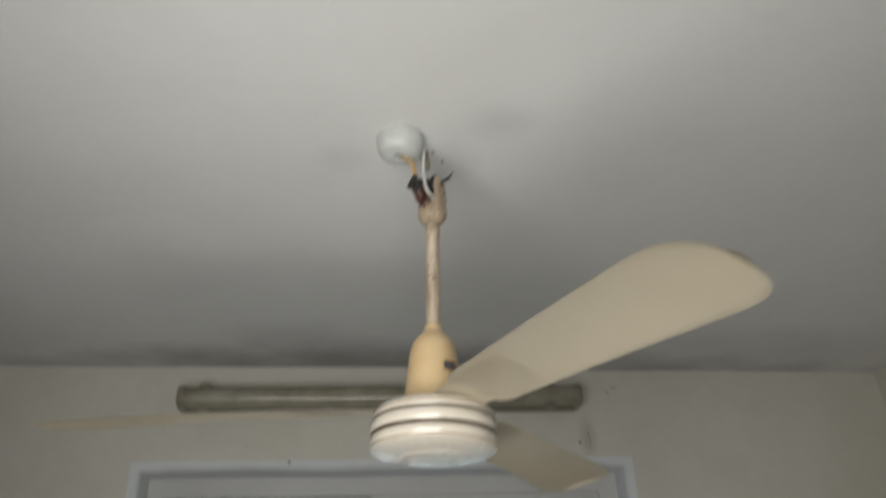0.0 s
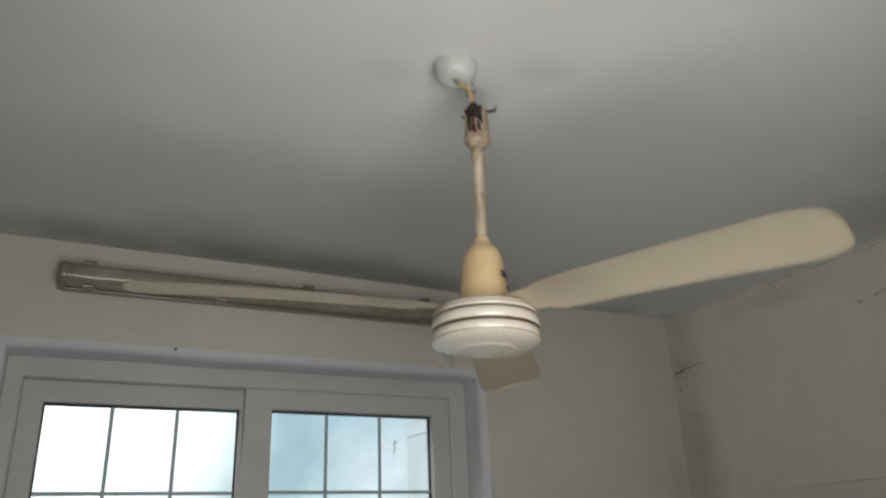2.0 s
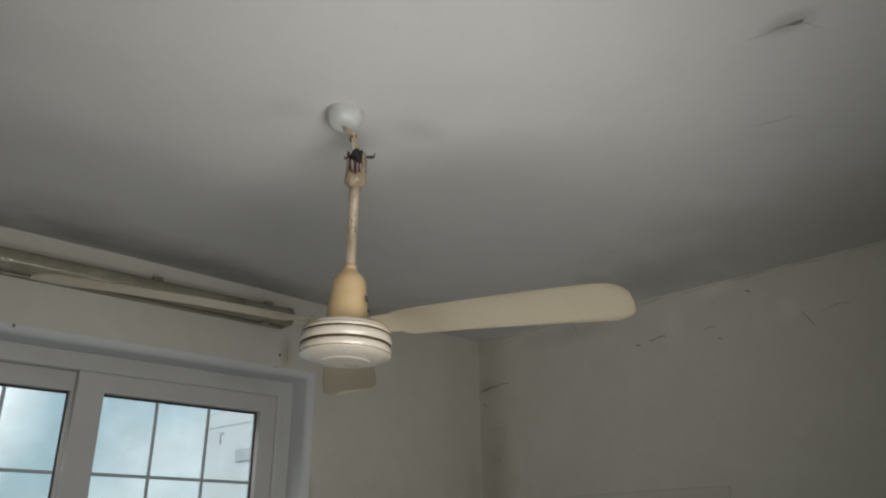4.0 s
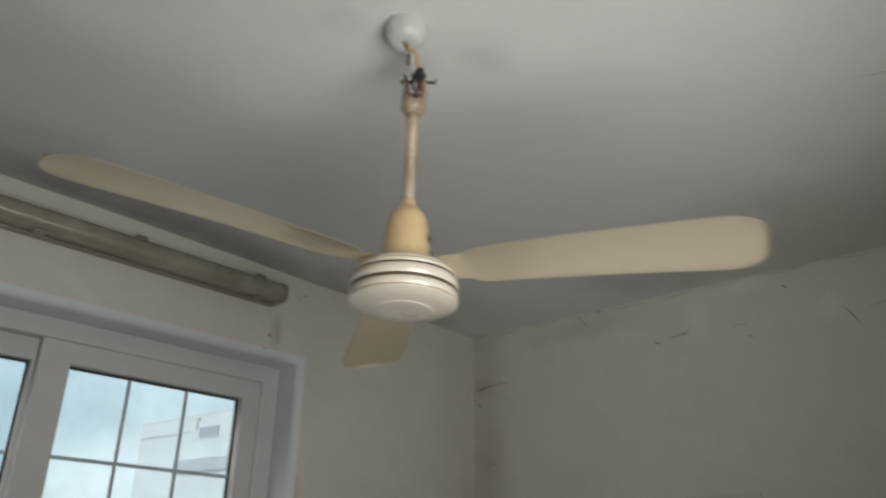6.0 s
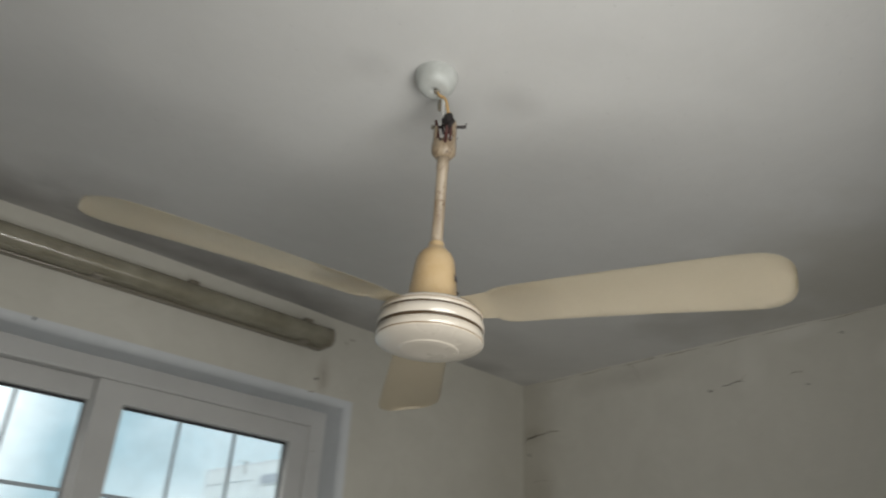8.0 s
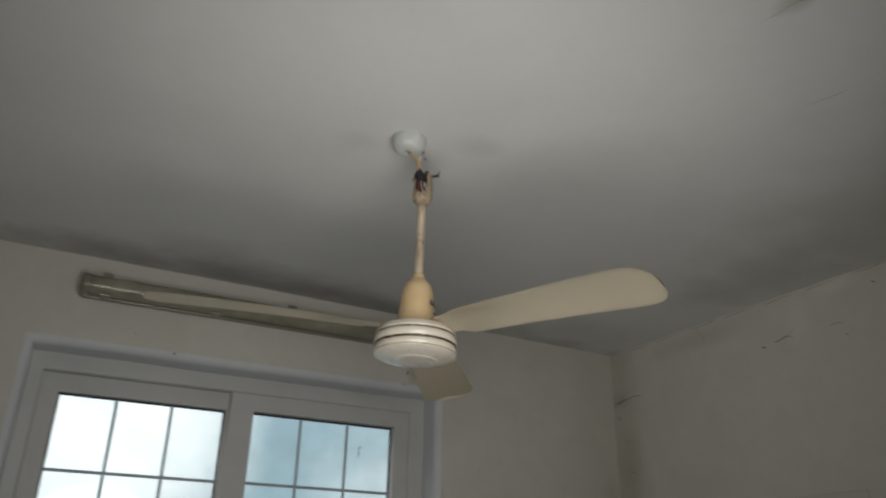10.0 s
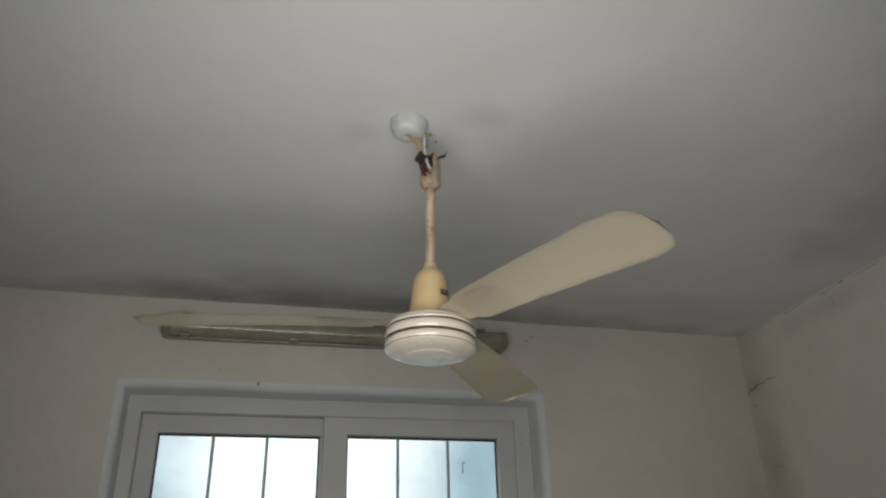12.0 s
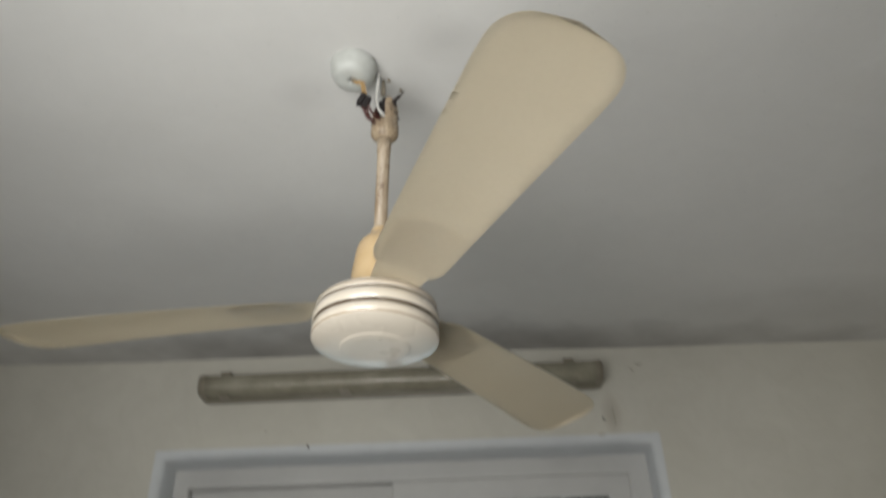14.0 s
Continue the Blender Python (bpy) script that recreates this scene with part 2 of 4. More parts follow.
mat_slate = paint("pale_slate", (0.80, 0.82, 0.85), (0.72, 0.745, 0.78), 0.6)
mat_sign = paint("faded_pink_sign", (0.82, 0.62, 0.64), (0.85, 0.7, 0.7), 0.5)
mat_roof = paint("pale_roof_sheet", (0.86, 0.87, 0.88), (0.7, 0.71, 0.72), 0.6)


def rose_plastic():
    m, n, l, b = node_material("milky_plastic")
    vec = coords(n)
    c = mix_node(n, l, ramp_node(n, l, noise_node(n, l, vec, 22, 5), 0.4, 0.75), (0.575, 0.592, 0.57), (0.45, 0.46, 0.435))
    l.new(c, b.inputs["Base Color"])
    b.inputs["Roughness"].default_value = 0.42
    b.inputs["Subsurface Weight"].default_value = 0.25
    b.inputs["Subsurface Radius"].default_value = (0.01, 0.01, 0.01)
    return m


def rusty_enamel(name, colour, grime, rust, amount):
    """Cream enamel with brown grime running lengthwise and uneven flecks and blots of rust."""
    m, n, l, b = node_material(name)
    vec = coords(n)
    squash = n.new("ShaderNodeMapping")
    squash.inputs["Scale"].default_value = (1.0, 1.0, 0.14)
    l.new(vec, squash.inputs["Vector"])
    runs = ramp_node(n, l, noise_node(n, l, squash.outputs[0], 95, 5, 0.6), 0.42, 0.70)
    c = mix_node(n, l, maths(n, l, "MULTIPLY", runs, 0.8), colour, grime)
    patch = ramp_node(n, l, noise_node(n, l, vec, 24, 3, 0.5), 0.38, 0.62)
    fleck = ramp_node(n, l, noise_node(n, l, vec, 210, 3, 0.6, 0.8), 0.56, 0.64)
    blot = ramp_node(n, l, noise_node(n, l, vec, 58, 6, 0.75, 1.2), 0.60, 0.66)
    worn = maths(n, l, "MULTIPLY", maths(n, l, "MAXIMUM", maths(n, l, "MULTIPLY", fleck, patch), blot), amount)
    l.new(mix_node(n, l, worn, c, rust), b.inputs["Base Color"])
    l.new(maths(n, l, "ADD", maths(n, l, "MULTIPLY", worn, 0.35), 0.42), b.inputs["Roughness"])
    bump_node(n, l, b, maths(n, l, "SUBTRACT", noise_node(n, l, vec, 170, 4), worn), 0.25, 0.0008)
    return m


def blade_enamel():
    """Cream enamel dulled by a soft uneven film of dust."""
    m, n, l, b = node_material("cream_enamel")
    vec = coords(n)
    dust = noise_node(n, l, vec, 5.0, 3, 0.5)
    fine = noise_node(n, l, vec, 140, 3, 0.6)
    c = mix_node(n, l, dust, (0.78, 0.705, 0.565), (0.69, 0.615, 0.47))
    c = mix_node(n, l, maths(n, l, "MULTIPLY", fine, 0.25), c, (0.60, 0.52, 0.39))
    l.new(c, b.inputs["Base Color"])
    l.new(maths(n, l, "ADD", maths(n, l, "MULTIPLY", dust, 0.2), 0.28), b.inputs["Roughness"])
    b.inputs["Coat Weight"].default_value = 0.1
    return m


def diffuser_plastic():
    """Clear, yellowed, dusty plastic with fine lengthwise and crosswise prisms."""
    m, n, l, b = node_material("dusty_diffuser")
    vec = coords(n)
    dust = ramp_node(n, l, noise_node(n, l, vec, 9, 6, 0.65), 0.35, 0.72)
    l.new(mix_node(n, l, dust, (0.29, 0.27, 0.205), (0.39, 0.37, 0.295)), b.inputs["Base Color"])
    b.inputs["Roughness"].default_value = 0.14
    b.inputs["Coat Weight"].default_value = 0.5
    b.inputs["Coat Roughness"].default_value = 0.08
    w = n.new("ShaderNodeTexWave")
    w.inputs["Scale"].default_value = 70
    w.inputs["Distortion"].default_value = 1.0
    l.new(vec, w.inputs["Vector"])
    bump_node(n, l, b, maths(n, l, "ADD", w.outputs["Fac"], noise_node(n, l, vec, 30, 3)), 0.15, 0.0015)
    clear = n.new("ShaderNodeBsdfTransparent")
    clear.inputs[0].default_value = (0.86, 0.80, 0.66, 1)
    mix = n.new("ShaderNodeMixShader")
    l.new(maths(n, l, "ADD", maths(n, l, "MULTIPLY", dust, 0.2), 0.6), mix.inputs[0])
    l.new(clear.outputs[0], mix.inputs[1])
    l.new(b.outputs[0], mix.inputs[2])
    l.new(mix.outputs[0], n["Material Output"].inputs[0])
    return m


def window_glass():
    m, n, l, b = node_material("window_glass")
    vec = coords(n)
    clear = n.new("ShaderNodeBsdfTransparent")
    clear.inputs[0].default_value = (0.93, 0.96, 0.965, 1)
    gloss = n.new("ShaderNodeBsdfGlossy")
    gloss.inputs["Roughness"].default_value = 0.02
    fres = n.new("ShaderNodeFresnel")
    fres.inputs["IOR"].default_value = 1.5
    film = n.new("ShaderNodeBsdfDiffuse")
    film.inputs[0].default_value = (0.6, 0.62, 0.62, 1)
    dusty = n.new("ShaderNodeMixShader")
    l.new(maths(n, l, "MULTIPLY", ramp_node(n, l, noise_node(n, l, vec, 5, 6, 0.6), 0.4, 0.8), 0.12), dusty.inputs[0])
    l.new(clear.outputs[0], dusty.inputs[1])
    l.new(film.outputs[0], dusty.inputs[2])
    mix = n.new("ShaderNodeMixShader")
    l.new(fres.outputs[0], mix.inputs[0])
    l.new(dusty.outputs[0], mix.inputs[1])
    l.new(gloss.outputs[0], mix.inputs[2])
    l.new(mix.outputs[0], n["Material Output"].inputs[0])
    return m


mat_rose = rose_plastic()
mat_rod = rusty_enamel("rust_flecked_enamel", (0.45, 0.37, 0.275), (0.20, 0.135, 0.08), (0.085, 0.042, 0.022), 0.85)
mat_fork = rusty_enamel("rusted_bracket_enamel", (0.42, 0.335, 0.235), (0.20, 0.13, 0.075), (0.07, 0.035, 0.02), 0.95)
mat_cream = blade_enamel()
mat_diffuser = diffuser_plastic()
mat_glass = window_glass()


# ---------------------------------------------------------------- mesh helpers
def link_mesh(name, bm, material, smooth=False):
    bmesh.ops.recalc_face_normals(bm, faces=bm.faces)
    me = bpy.data.meshes.new(name)
    bm.to_mesh(me)
    bm.free()
    me.materials.append(material)
    for p in me.polygons:
        p.use_smooth = smooth
    return new(name, me)


def part(name, bm, material, parent, label="", smooth=False):
    ob = link_mesh(name, bm, material, smooth)
    ob.parent = parent
    if label:
        ob["label"] = label
    return ob


def thing(name, place, label, category, group=""):
    ob = new(name)
    ob.empty_display_size = 0.05
    ob.matrix_world = Matrix.Translation(place)
    return tagged(ob, label, category, group)


def box(bm, lo, hi, bevel=0.0, segments=2):
    made = bmesh.ops.create_cube(bm, size=1.0)["verts"]
    lo, hi = Vector(lo), Vector(hi)
    for v in made:
        v.co = Vector([(lo[i] + hi[i]) / 2 + v.co[i] * (hi[i] - lo[i]) for i in range(3)])
    if bevel:
        edges = list({e for v in made for e in v.link_edges})
        bmesh.ops.bevel(bm, geom=edges, offset=bevel, segments=segments, affect="EDGES", profile=0.5)
    return made


def boxed(lo, hi, bevel=0.0, segments=2):
    bm = bmesh.new()
    box(bm, lo, hi, bevel, segments)
    return bm


def lathe(profile, steps=64, bm=None, cap=True):
    """Turned about z: profile of (radius, z), from one end to the other."""
    bm = bm or bmesh.new()
    rings = []
    for r, z in profile:
        if r < 1e-5:
            rings.append([bm.verts.new((0, 0, z))])
        else:
            rings.append([bm.verts.new((r * math.cos(2 * math.pi * i / steps), r * math.sin(2 * math.pi * i / steps), z)) for i in range(steps)])
    for a, b in zip(rings, rings[1:]):
        for i in range(steps):
            j = (i + 1) % steps
            if len(a) == 1 and len(b) == 1:
                continue
            if len(a) == 1:
                bm.faces.new((a[0], b[i], b[j]))
            elif len(b) == 1:
                bm.faces.new((a[i], b[0], a[j]))
            else:
                bm.faces.new((a[i], b[i], b[j], a[j]))
    return bm


def rod(bm, points, radius, steps=10):
    """A round bar or wire along points."""
    pts = [Vector(p) for p in points]
    rings = []
    side = Vector((0.31, 0.77, 0.55))
    for i, p in enumerate(pts):
        d = (pts[min(i + 1, len(pts) - 1)] - pts[max(i - 1, 0)]).normalized()
        u = d.cross(side).normalized()
        w = d.cross(u)
        rings.append([bm.verts.new(p + radius * (math.cos(2 * math.pi * k / steps) * u + math.sin(2 * math.pi * k / steps) * w)) for k in range(steps)])
    for a, b in zip(rings, rings[1:]):
        for k in range(steps):
            j = (k + 1) % steps
            bm.faces.new((a[k], b[k], b[j], a[j]))
    bm.faces.new(rings[0])
    bm.faces.new(rings[-1])
    return bm


def curve_points(controls, count=14):
    """A smooth line through control points (Catmull-Rom)."""
    c = [Vector(p) for p in controls]
    c = [2 * c[0] - c[1]] + c + [2 * c[-1] - c[-2]]
    out = []
    for i in range(1, len(c) - 2):
        for k in range(count):
            t = k / count
            out.append(0.5 * (2 * c[i] + (c[i + 1] - c[i - 1]) * t + (2 * c[i - 1] - 5 * c[i] + 4 * c[i + 1] - c[i + 2]) * t * t + (3 * c[i] - c[i - 1] - 3 * c[i + 1] + c[i + 2]) * t ** 3))
    out.append(c[-2])
    return out


def wire(controls, radius):
    return rod(bmesh.new(), curve_points(controls), radius, 8)


def slab_with_holes(us, vs, holes, make):
    """Boxes for the cells of a wall between the lines us and vs, but for those in holes."""
    bm = bmesh.new()
    for i in range(len(us) - 1):
        for j in range(len(vs) - 1):
            if (i, j) not in holes:
                make(bm, us[i], us[i + 1], vs[j], vs[j + 1])
    bmesh.ops.remove_doubles(bm, verts=bm.verts, dist=1e-5)
    seen = {}
    for f in bm.faces:
        seen.setdefault(tuple(round(v, 4) for v in f.calc_center_median()), []).append(f)
    bmesh.ops.delete(bm, geom=[f for fs in seen.values() if len(fs) > 1 for f in fs], context="FACES")
    return bm


# ---------------------------------------------------------------- the room
WALL_Y, WALL_X, WEST_X, SOUTH_Y = 1.235, 1.545, -2.1, -2.5
OPEN_L, OPEN_R, OPEN_T, OPEN_B = -0.797, 0.655, 2.357, 0.92
NICHE_L, NICHE_R, NICHE_T, NICHE_B = 0.775, 1.338, 1.918, 1.45
ROUND = 0.026


def ceiling_z(x, y):
    return 2.668 + 0.022 * (y - 1.235) - 0.012 * x


def build_room():
    wall = slab_with_holes(
        (WEST_X - 0.2, OPEN_L - ROUND, OPEN_R + ROUND, NICHE_L, NICHE_R, WALL_X + 0.2),
        (0.0, OPEN_B, NICHE_B, NICHE_T, OPEN_T + ROUND, 2.8),
        {(1, 1), (1, 2), (1, 3), (3, 2)},
        lambda bm, a, b, c, d: box(bm, (a, WALL_Y, c), (b, WALL_Y + 0.22, d)))
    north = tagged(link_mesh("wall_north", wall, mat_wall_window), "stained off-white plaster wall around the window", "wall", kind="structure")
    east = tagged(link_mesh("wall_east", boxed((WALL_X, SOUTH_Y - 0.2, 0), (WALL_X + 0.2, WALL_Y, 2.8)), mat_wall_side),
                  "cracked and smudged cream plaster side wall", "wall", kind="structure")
    tagged(link_mesh("wall_west", boxed((WEST_X - 0.2, SOUTH_Y - 0.2, 0), (WEST_X, WALL_Y, 2.8)), mat_wall_plain), "plain cream plaster wall", "wall", kind="structure")
    tagged(link_mesh("wall_south", boxed((WEST_X, SOUTH_Y - 0.2, 0), (WALL_X, SOUTH_Y, 2.8)), mat_wall_plain), "plain cream plaster wall", "wall", kind="structure")
    tagged(link_mesh("floor", boxed((WEST_X - 0.2, SOUTH_Y - 0.2, -0.15), (WALL_X + 0.2, WALL_Y + 0.2, 0)), mat_floor), "plain grey screed floor", "floor", kind="structure")
    # ceiling: hand-trowelled, slightly out of level
    bm = bmesh.new()
    nx, ny = 90, 90
    x0, x1, y0, y1 = WEST_X - 0.1, WALL_X + 0.1, SOUTH_Y - 0.1, WALL_Y + 0.1
    grid = []
    for i in range(nx + 1):
        row = []
        for j in range(ny + 1):
            x, y = x0 + (x1 - x0) * i / nx, y0 + (y1 - y0) * j / ny
            z = ceiling_z(x, y) + 0.005 * noise.noise((x * 1.3, y * 1.3, 0)) + 0.0025 * noise.noise((x * 7, y * 7, 3))
            row.append(bm.verts.new((x, y, z)))
        grid.append(row)
    for i in range(nx):
        for j in range(ny):
            bm.faces.new((grid[i][j], grid[i][j + 1], grid[i + 1][j + 1], grid[i + 1][j]))
    top = bmesh.ops.extrude_face_region(bm, geom=bm.faces[:])["geom"]
    for v in top:
        if isinstance(v, bmesh.types.BMVert):
            v.co.z = 2.95
    ceiling = tagged(link_mesh("ceiling", bm, mat_ceiling, True), "white plaster ceiling with grey stains, cracks and shade painted in near the walls", "ceiling", kind="structure")
    return north, east, ceiling


wall_north, wall_east, ceiling = build_room()


def build_reveal():
    """Plastered lining of the window opening, with a soft rounded arris."""
    bm = bmesh.new()
    prof = [(ROUND * (1 - math.sin(a)), ROUND * (1 - math.cos(a))) for a in [math.pi / 2 * k / 6 for k in range(7)]]
    prof = [(o, WALL_Y - 0.001 + d) for o, d in prof] + [(0.0, WALL_Y + 0.13)]
    path = [(OPEN_L, OPEN_B, -1, 0)] + [(OPEN_L, OPEN_B + (OPEN_T - OPEN_B) * k / 14, -1, 0) for k in range(1, 14)]
    path += [(OPEN_L, OPEN_T, -1, 1)] + [(OPEN_L + (OPEN_R - OPEN_L) * k / 18, OPEN_T, 0, 1) for k in range(1, 18)] + [(OPEN_R, OPEN_T, 1, 1)]
    path += [(OPEN_R, OPEN_T + (OPEN_B - OPEN_T) * k / 14, 1, 0) for k in range(1, 15)]
    rows = []
    for x, z, dx, dz in path:
        wob = 0.004 * noise.noise((x * 5, z * 5, 1.7))
        rows.append([bm.verts.new((x + dx * (o + (wob if o < ROUND else 0)), y, z + dz * (o + (wob if o < ROUND else 0)))) for o, y in prof])
    for a, b in zip(rows, rows[1:]):
        for k in range(len(prof) - 1):
            bm.faces.new((a[k], a[k + 1], b[k + 1], b[k]))
    ob = tagged(link_mesh("window_reveal", bm, mat_reveal, True), "pale painted plaster reveal with rounded edges", "trim", kind="structure")
    sill = boxed((OPEN_L - 0.04, WALL_Y - 0.03, OPEN_B - 0.03), (OPEN_R + 0.04, WALL_Y + 0.14, OPEN_B + 0.002), 0.006)
    tagged(link_mesh("window_ledge", sill, mat_reveal), "plain painted ledge under the window", "trim", kind="structure")


build_reveal()


# ---------------------------------------------------------------- window
FRAME_Y = 1.352
GLASS_TOP, BAR_STEP, GLASS_BOTTOM = 2.238, 0.2535, 1.03


def ring(bm, x0, x1, z0, z1, w_left, w_right, w_bottom, w_top, y0, y1, bevel=0.004):
    """A welded frame round an opening, its edges eased."""
    def loop(o, i, y):
        a0, a1, b0, b1 = x0 + o + w_left * i, x1 - o - w_right * i, z0 + o + w_bottom * i, z1 - o - w_top * i
        return [bm.verts.new(p) for p in ((a0, y, b0), (a1, y, b0), (a1, y, b1), (a0, y, b1))]
    e = bevel
    loops = [loop(0, 0, y1), loop(0, 0, y0 + e), loop(e * 0.3, 0, y0 + e * 0.3), loop(e, 0, y0),
             loop(-e, 1, y0), loop(-e * 0.3, 1, y0 + e * 0.3), loop(0, 1, y0 + e), loop(0, 1, y1)]
    for p, q in zip(loops, loops[1:] + loops[:1]):
        for k in range(4):
            j = (k + 1) % 4
            bm.faces.new((p[k], p[j], q[j], q[k]))


def sash(window, gx0, gx1, sx0, sx1, face_y, glass_y, name, label):
    """A glazed sash: glass from gx0 to gx1, profile out to sx0 and sx1."""
    bm = bmesh.new()
    top, bottom = 2.302, 0.965
    ring(bm, sx0, sx1, bottom, top, gx0 - sx0, sx1 - gx1, GLASS_BOTTOM - bottom, top - GLASS_TOP, face_y, glass_y + 0.02)
    frame_part = part(name, bm, mat_upvc, window, label)
    # sloped glazing bead and its dark gasket
    bm = bmesh.new()
    for a, b, c, d in (((gx0 - 0.001), gx0 + 0.005, GLASS_BOTTOM, GLASS_TOP), (gx1 - 0.005, gx1 + 0.001, GLASS_BOTTOM, GLASS_TOP),
                       (gx0, gx1, GLASS_TOP - 0.007, GLASS_TOP + 0.001), (gx0, gx1, GLASS_BOTTOM - 0.001, GLASS_BOTTOM + 0.006)):
        box(bm, (a, glass_y - 0.006, c), (b, glass_y + 0.004, d), 0.0015, 1)
    part("gasket", bm, mat_gasket, frame_part, "black rubber glazing gasket")
    pane = part("pane", boxed((gx0 - 0.004, glass_y, GLASS_BOTTOM - 0.004), (gx1 + 0.004, glass_y + 0.004, GLASS_TOP + 0.004)), mat_glass, frame_part, "slightly dusty clear glass")
    pane.visible_shadow = False
    for k in (1, 2):
        x = gx0 + (gx1 - gx0) * k / 3
        part("glazing_bar", boxed((x - 0.0055, glass_y - 0.0075, GLASS_BOTTOM), (x + 0.0055, glass_y - 0.0005, GLASS_TOP - 0.006), 0.002), mat_bar, frame_part)
    z = GLASS_TOP - BAR_STEP
    while z > GLASS_BOTTOM + 0.05:
        part("glazing_bar", boxed((gx0 + 0.004, glass_y - 0.0065, z - 0.0055), (gx1 - 0.004, glass_y - 0.001, z + 0.0055), 0.002), mat_bar, frame_part)
        z -= BAR_STEP
    return frame_part


def build_window():
    window = thing("window_1", (0, FRAME_Y, OPEN_B), "white plastic two-sash window with grey glazing bars", "window")
    window["kind"] = "structure"
    window.matrix_world = Matrix.Identity(4)
    bm = bmesh.new()
    ring(bm, OPEN_L - 0.010, OPEN_R + 0.010, OPEN_B + 0.003, OPEN_T + 0.010, 0.057, 0.069, 0.045, 0.067, FRAME_Y, FRAME_Y + 0.085, 0.007)
    part("window_frame", bm, mat_upvc, window, "white plastic outer frame, grubby at the edges")
    sash(window, -0.691, -0.131, -0.752, -0.100, FRAME_Y + 0.040, 1.416, "left_sash", "white sash set back in the frame")
    right = sash(window, -0.034, 0.531, -0.122, 0.598, FRAME_Y + 0.010, 1.394, "right_sash", "white sash flush with the frame")
    # squiggle of old tape glue on the glass
    pts = [(0.409, 1.3925, 2.147), (0.405, 1.3925, 2.152), (0.399, 1.3925, 2.150), (0.398, 1.3925, 2.135), (0.399, 1.3925, 2.118), (0.395, 1.3925, 2.112)]
    part("glue_mark", wire(pts, 0.0014), mat_crack, right, "dark squiggle of dried glue")
    part("glue_mark", wire([(0.383, 1.3925, 2.150), (0.3835, 1.3925, 2.151), (0.385, 1.3925, 2.152)], 0.0015), mat_crack, right)
    for x, y, z in ((-0.085, FRAME_Y + 0.017, 2.20), (0.62, FRAME_Y - 0.001, 2.22), (-0.11, FRAME_Y + 0.017, 2.285)):
        part("screw_cap", lathe_cap(x, y, z, 0.0026), mat_mark, window, "small brown screw mark")


def lathe_cap(x, y, z, r):
    bm = lathe([(0, 0.0015), (r * 0.7, 0.0012), (r, 0.0), (r, -0.003), (0, -0.003)], 14)
    bmesh.ops.transform(bm, matrix=Matrix.Translation((x, y, z)) @ Matrix.Rotation(radians(90), 4, "X"), verts=bm.verts)
    return bm


build_window()


# ---------------------------------------------------------------- wall cover, board
def build_wall_cover():
    cover = thing("wall_cover", (0, 0, 0), "grey cover board set in a shallow wall recess with open joints", "wall cover")
    bm = boxed((NICHE_L + 0.005, WALL_Y + 0.006, NICHE_B + 0.004), (NICHE_R - 0.003, WALL_Y + 0.02, NICHE_T - 0.006), 0.002)
    part("board", bm, mat_panel, cover)
    bm = boxed((NICHE_L - 0.01, WALL_Y + 0.021, NICHE_B - 0.01), (NICHE_R + 0.01, WALL_Y + 0.04, NICHE_T + 0.01))
    part("backing", bm, mat_crack, cover, "dark hollow behind the board")
    # filler smeared over stretches of the top joint
    for a, b in ((0.915, 0.985), (1.19, 1.235), (1.29, 1.335)):
        part("filler", boxed((a, WALL_Y - 0.0005, NICHE_T - 0.008), (b, WALL_Y + 0.012, NICHE_T + 0.002), 0.002), mat_wall_window, cover, "smear of wall filler")


def build_wall_board():
    board = thing("wall_board", (0, 0, 0), "cream painted board fixed flat on the side wall", "wall board")
    part("board", boxed((WALL_X - 0.010, 0.08, 1.25), (WALL_X, 0.945, 1.945), 0.003), mat_board, board)


build_wall_cover()
build_wall_board()


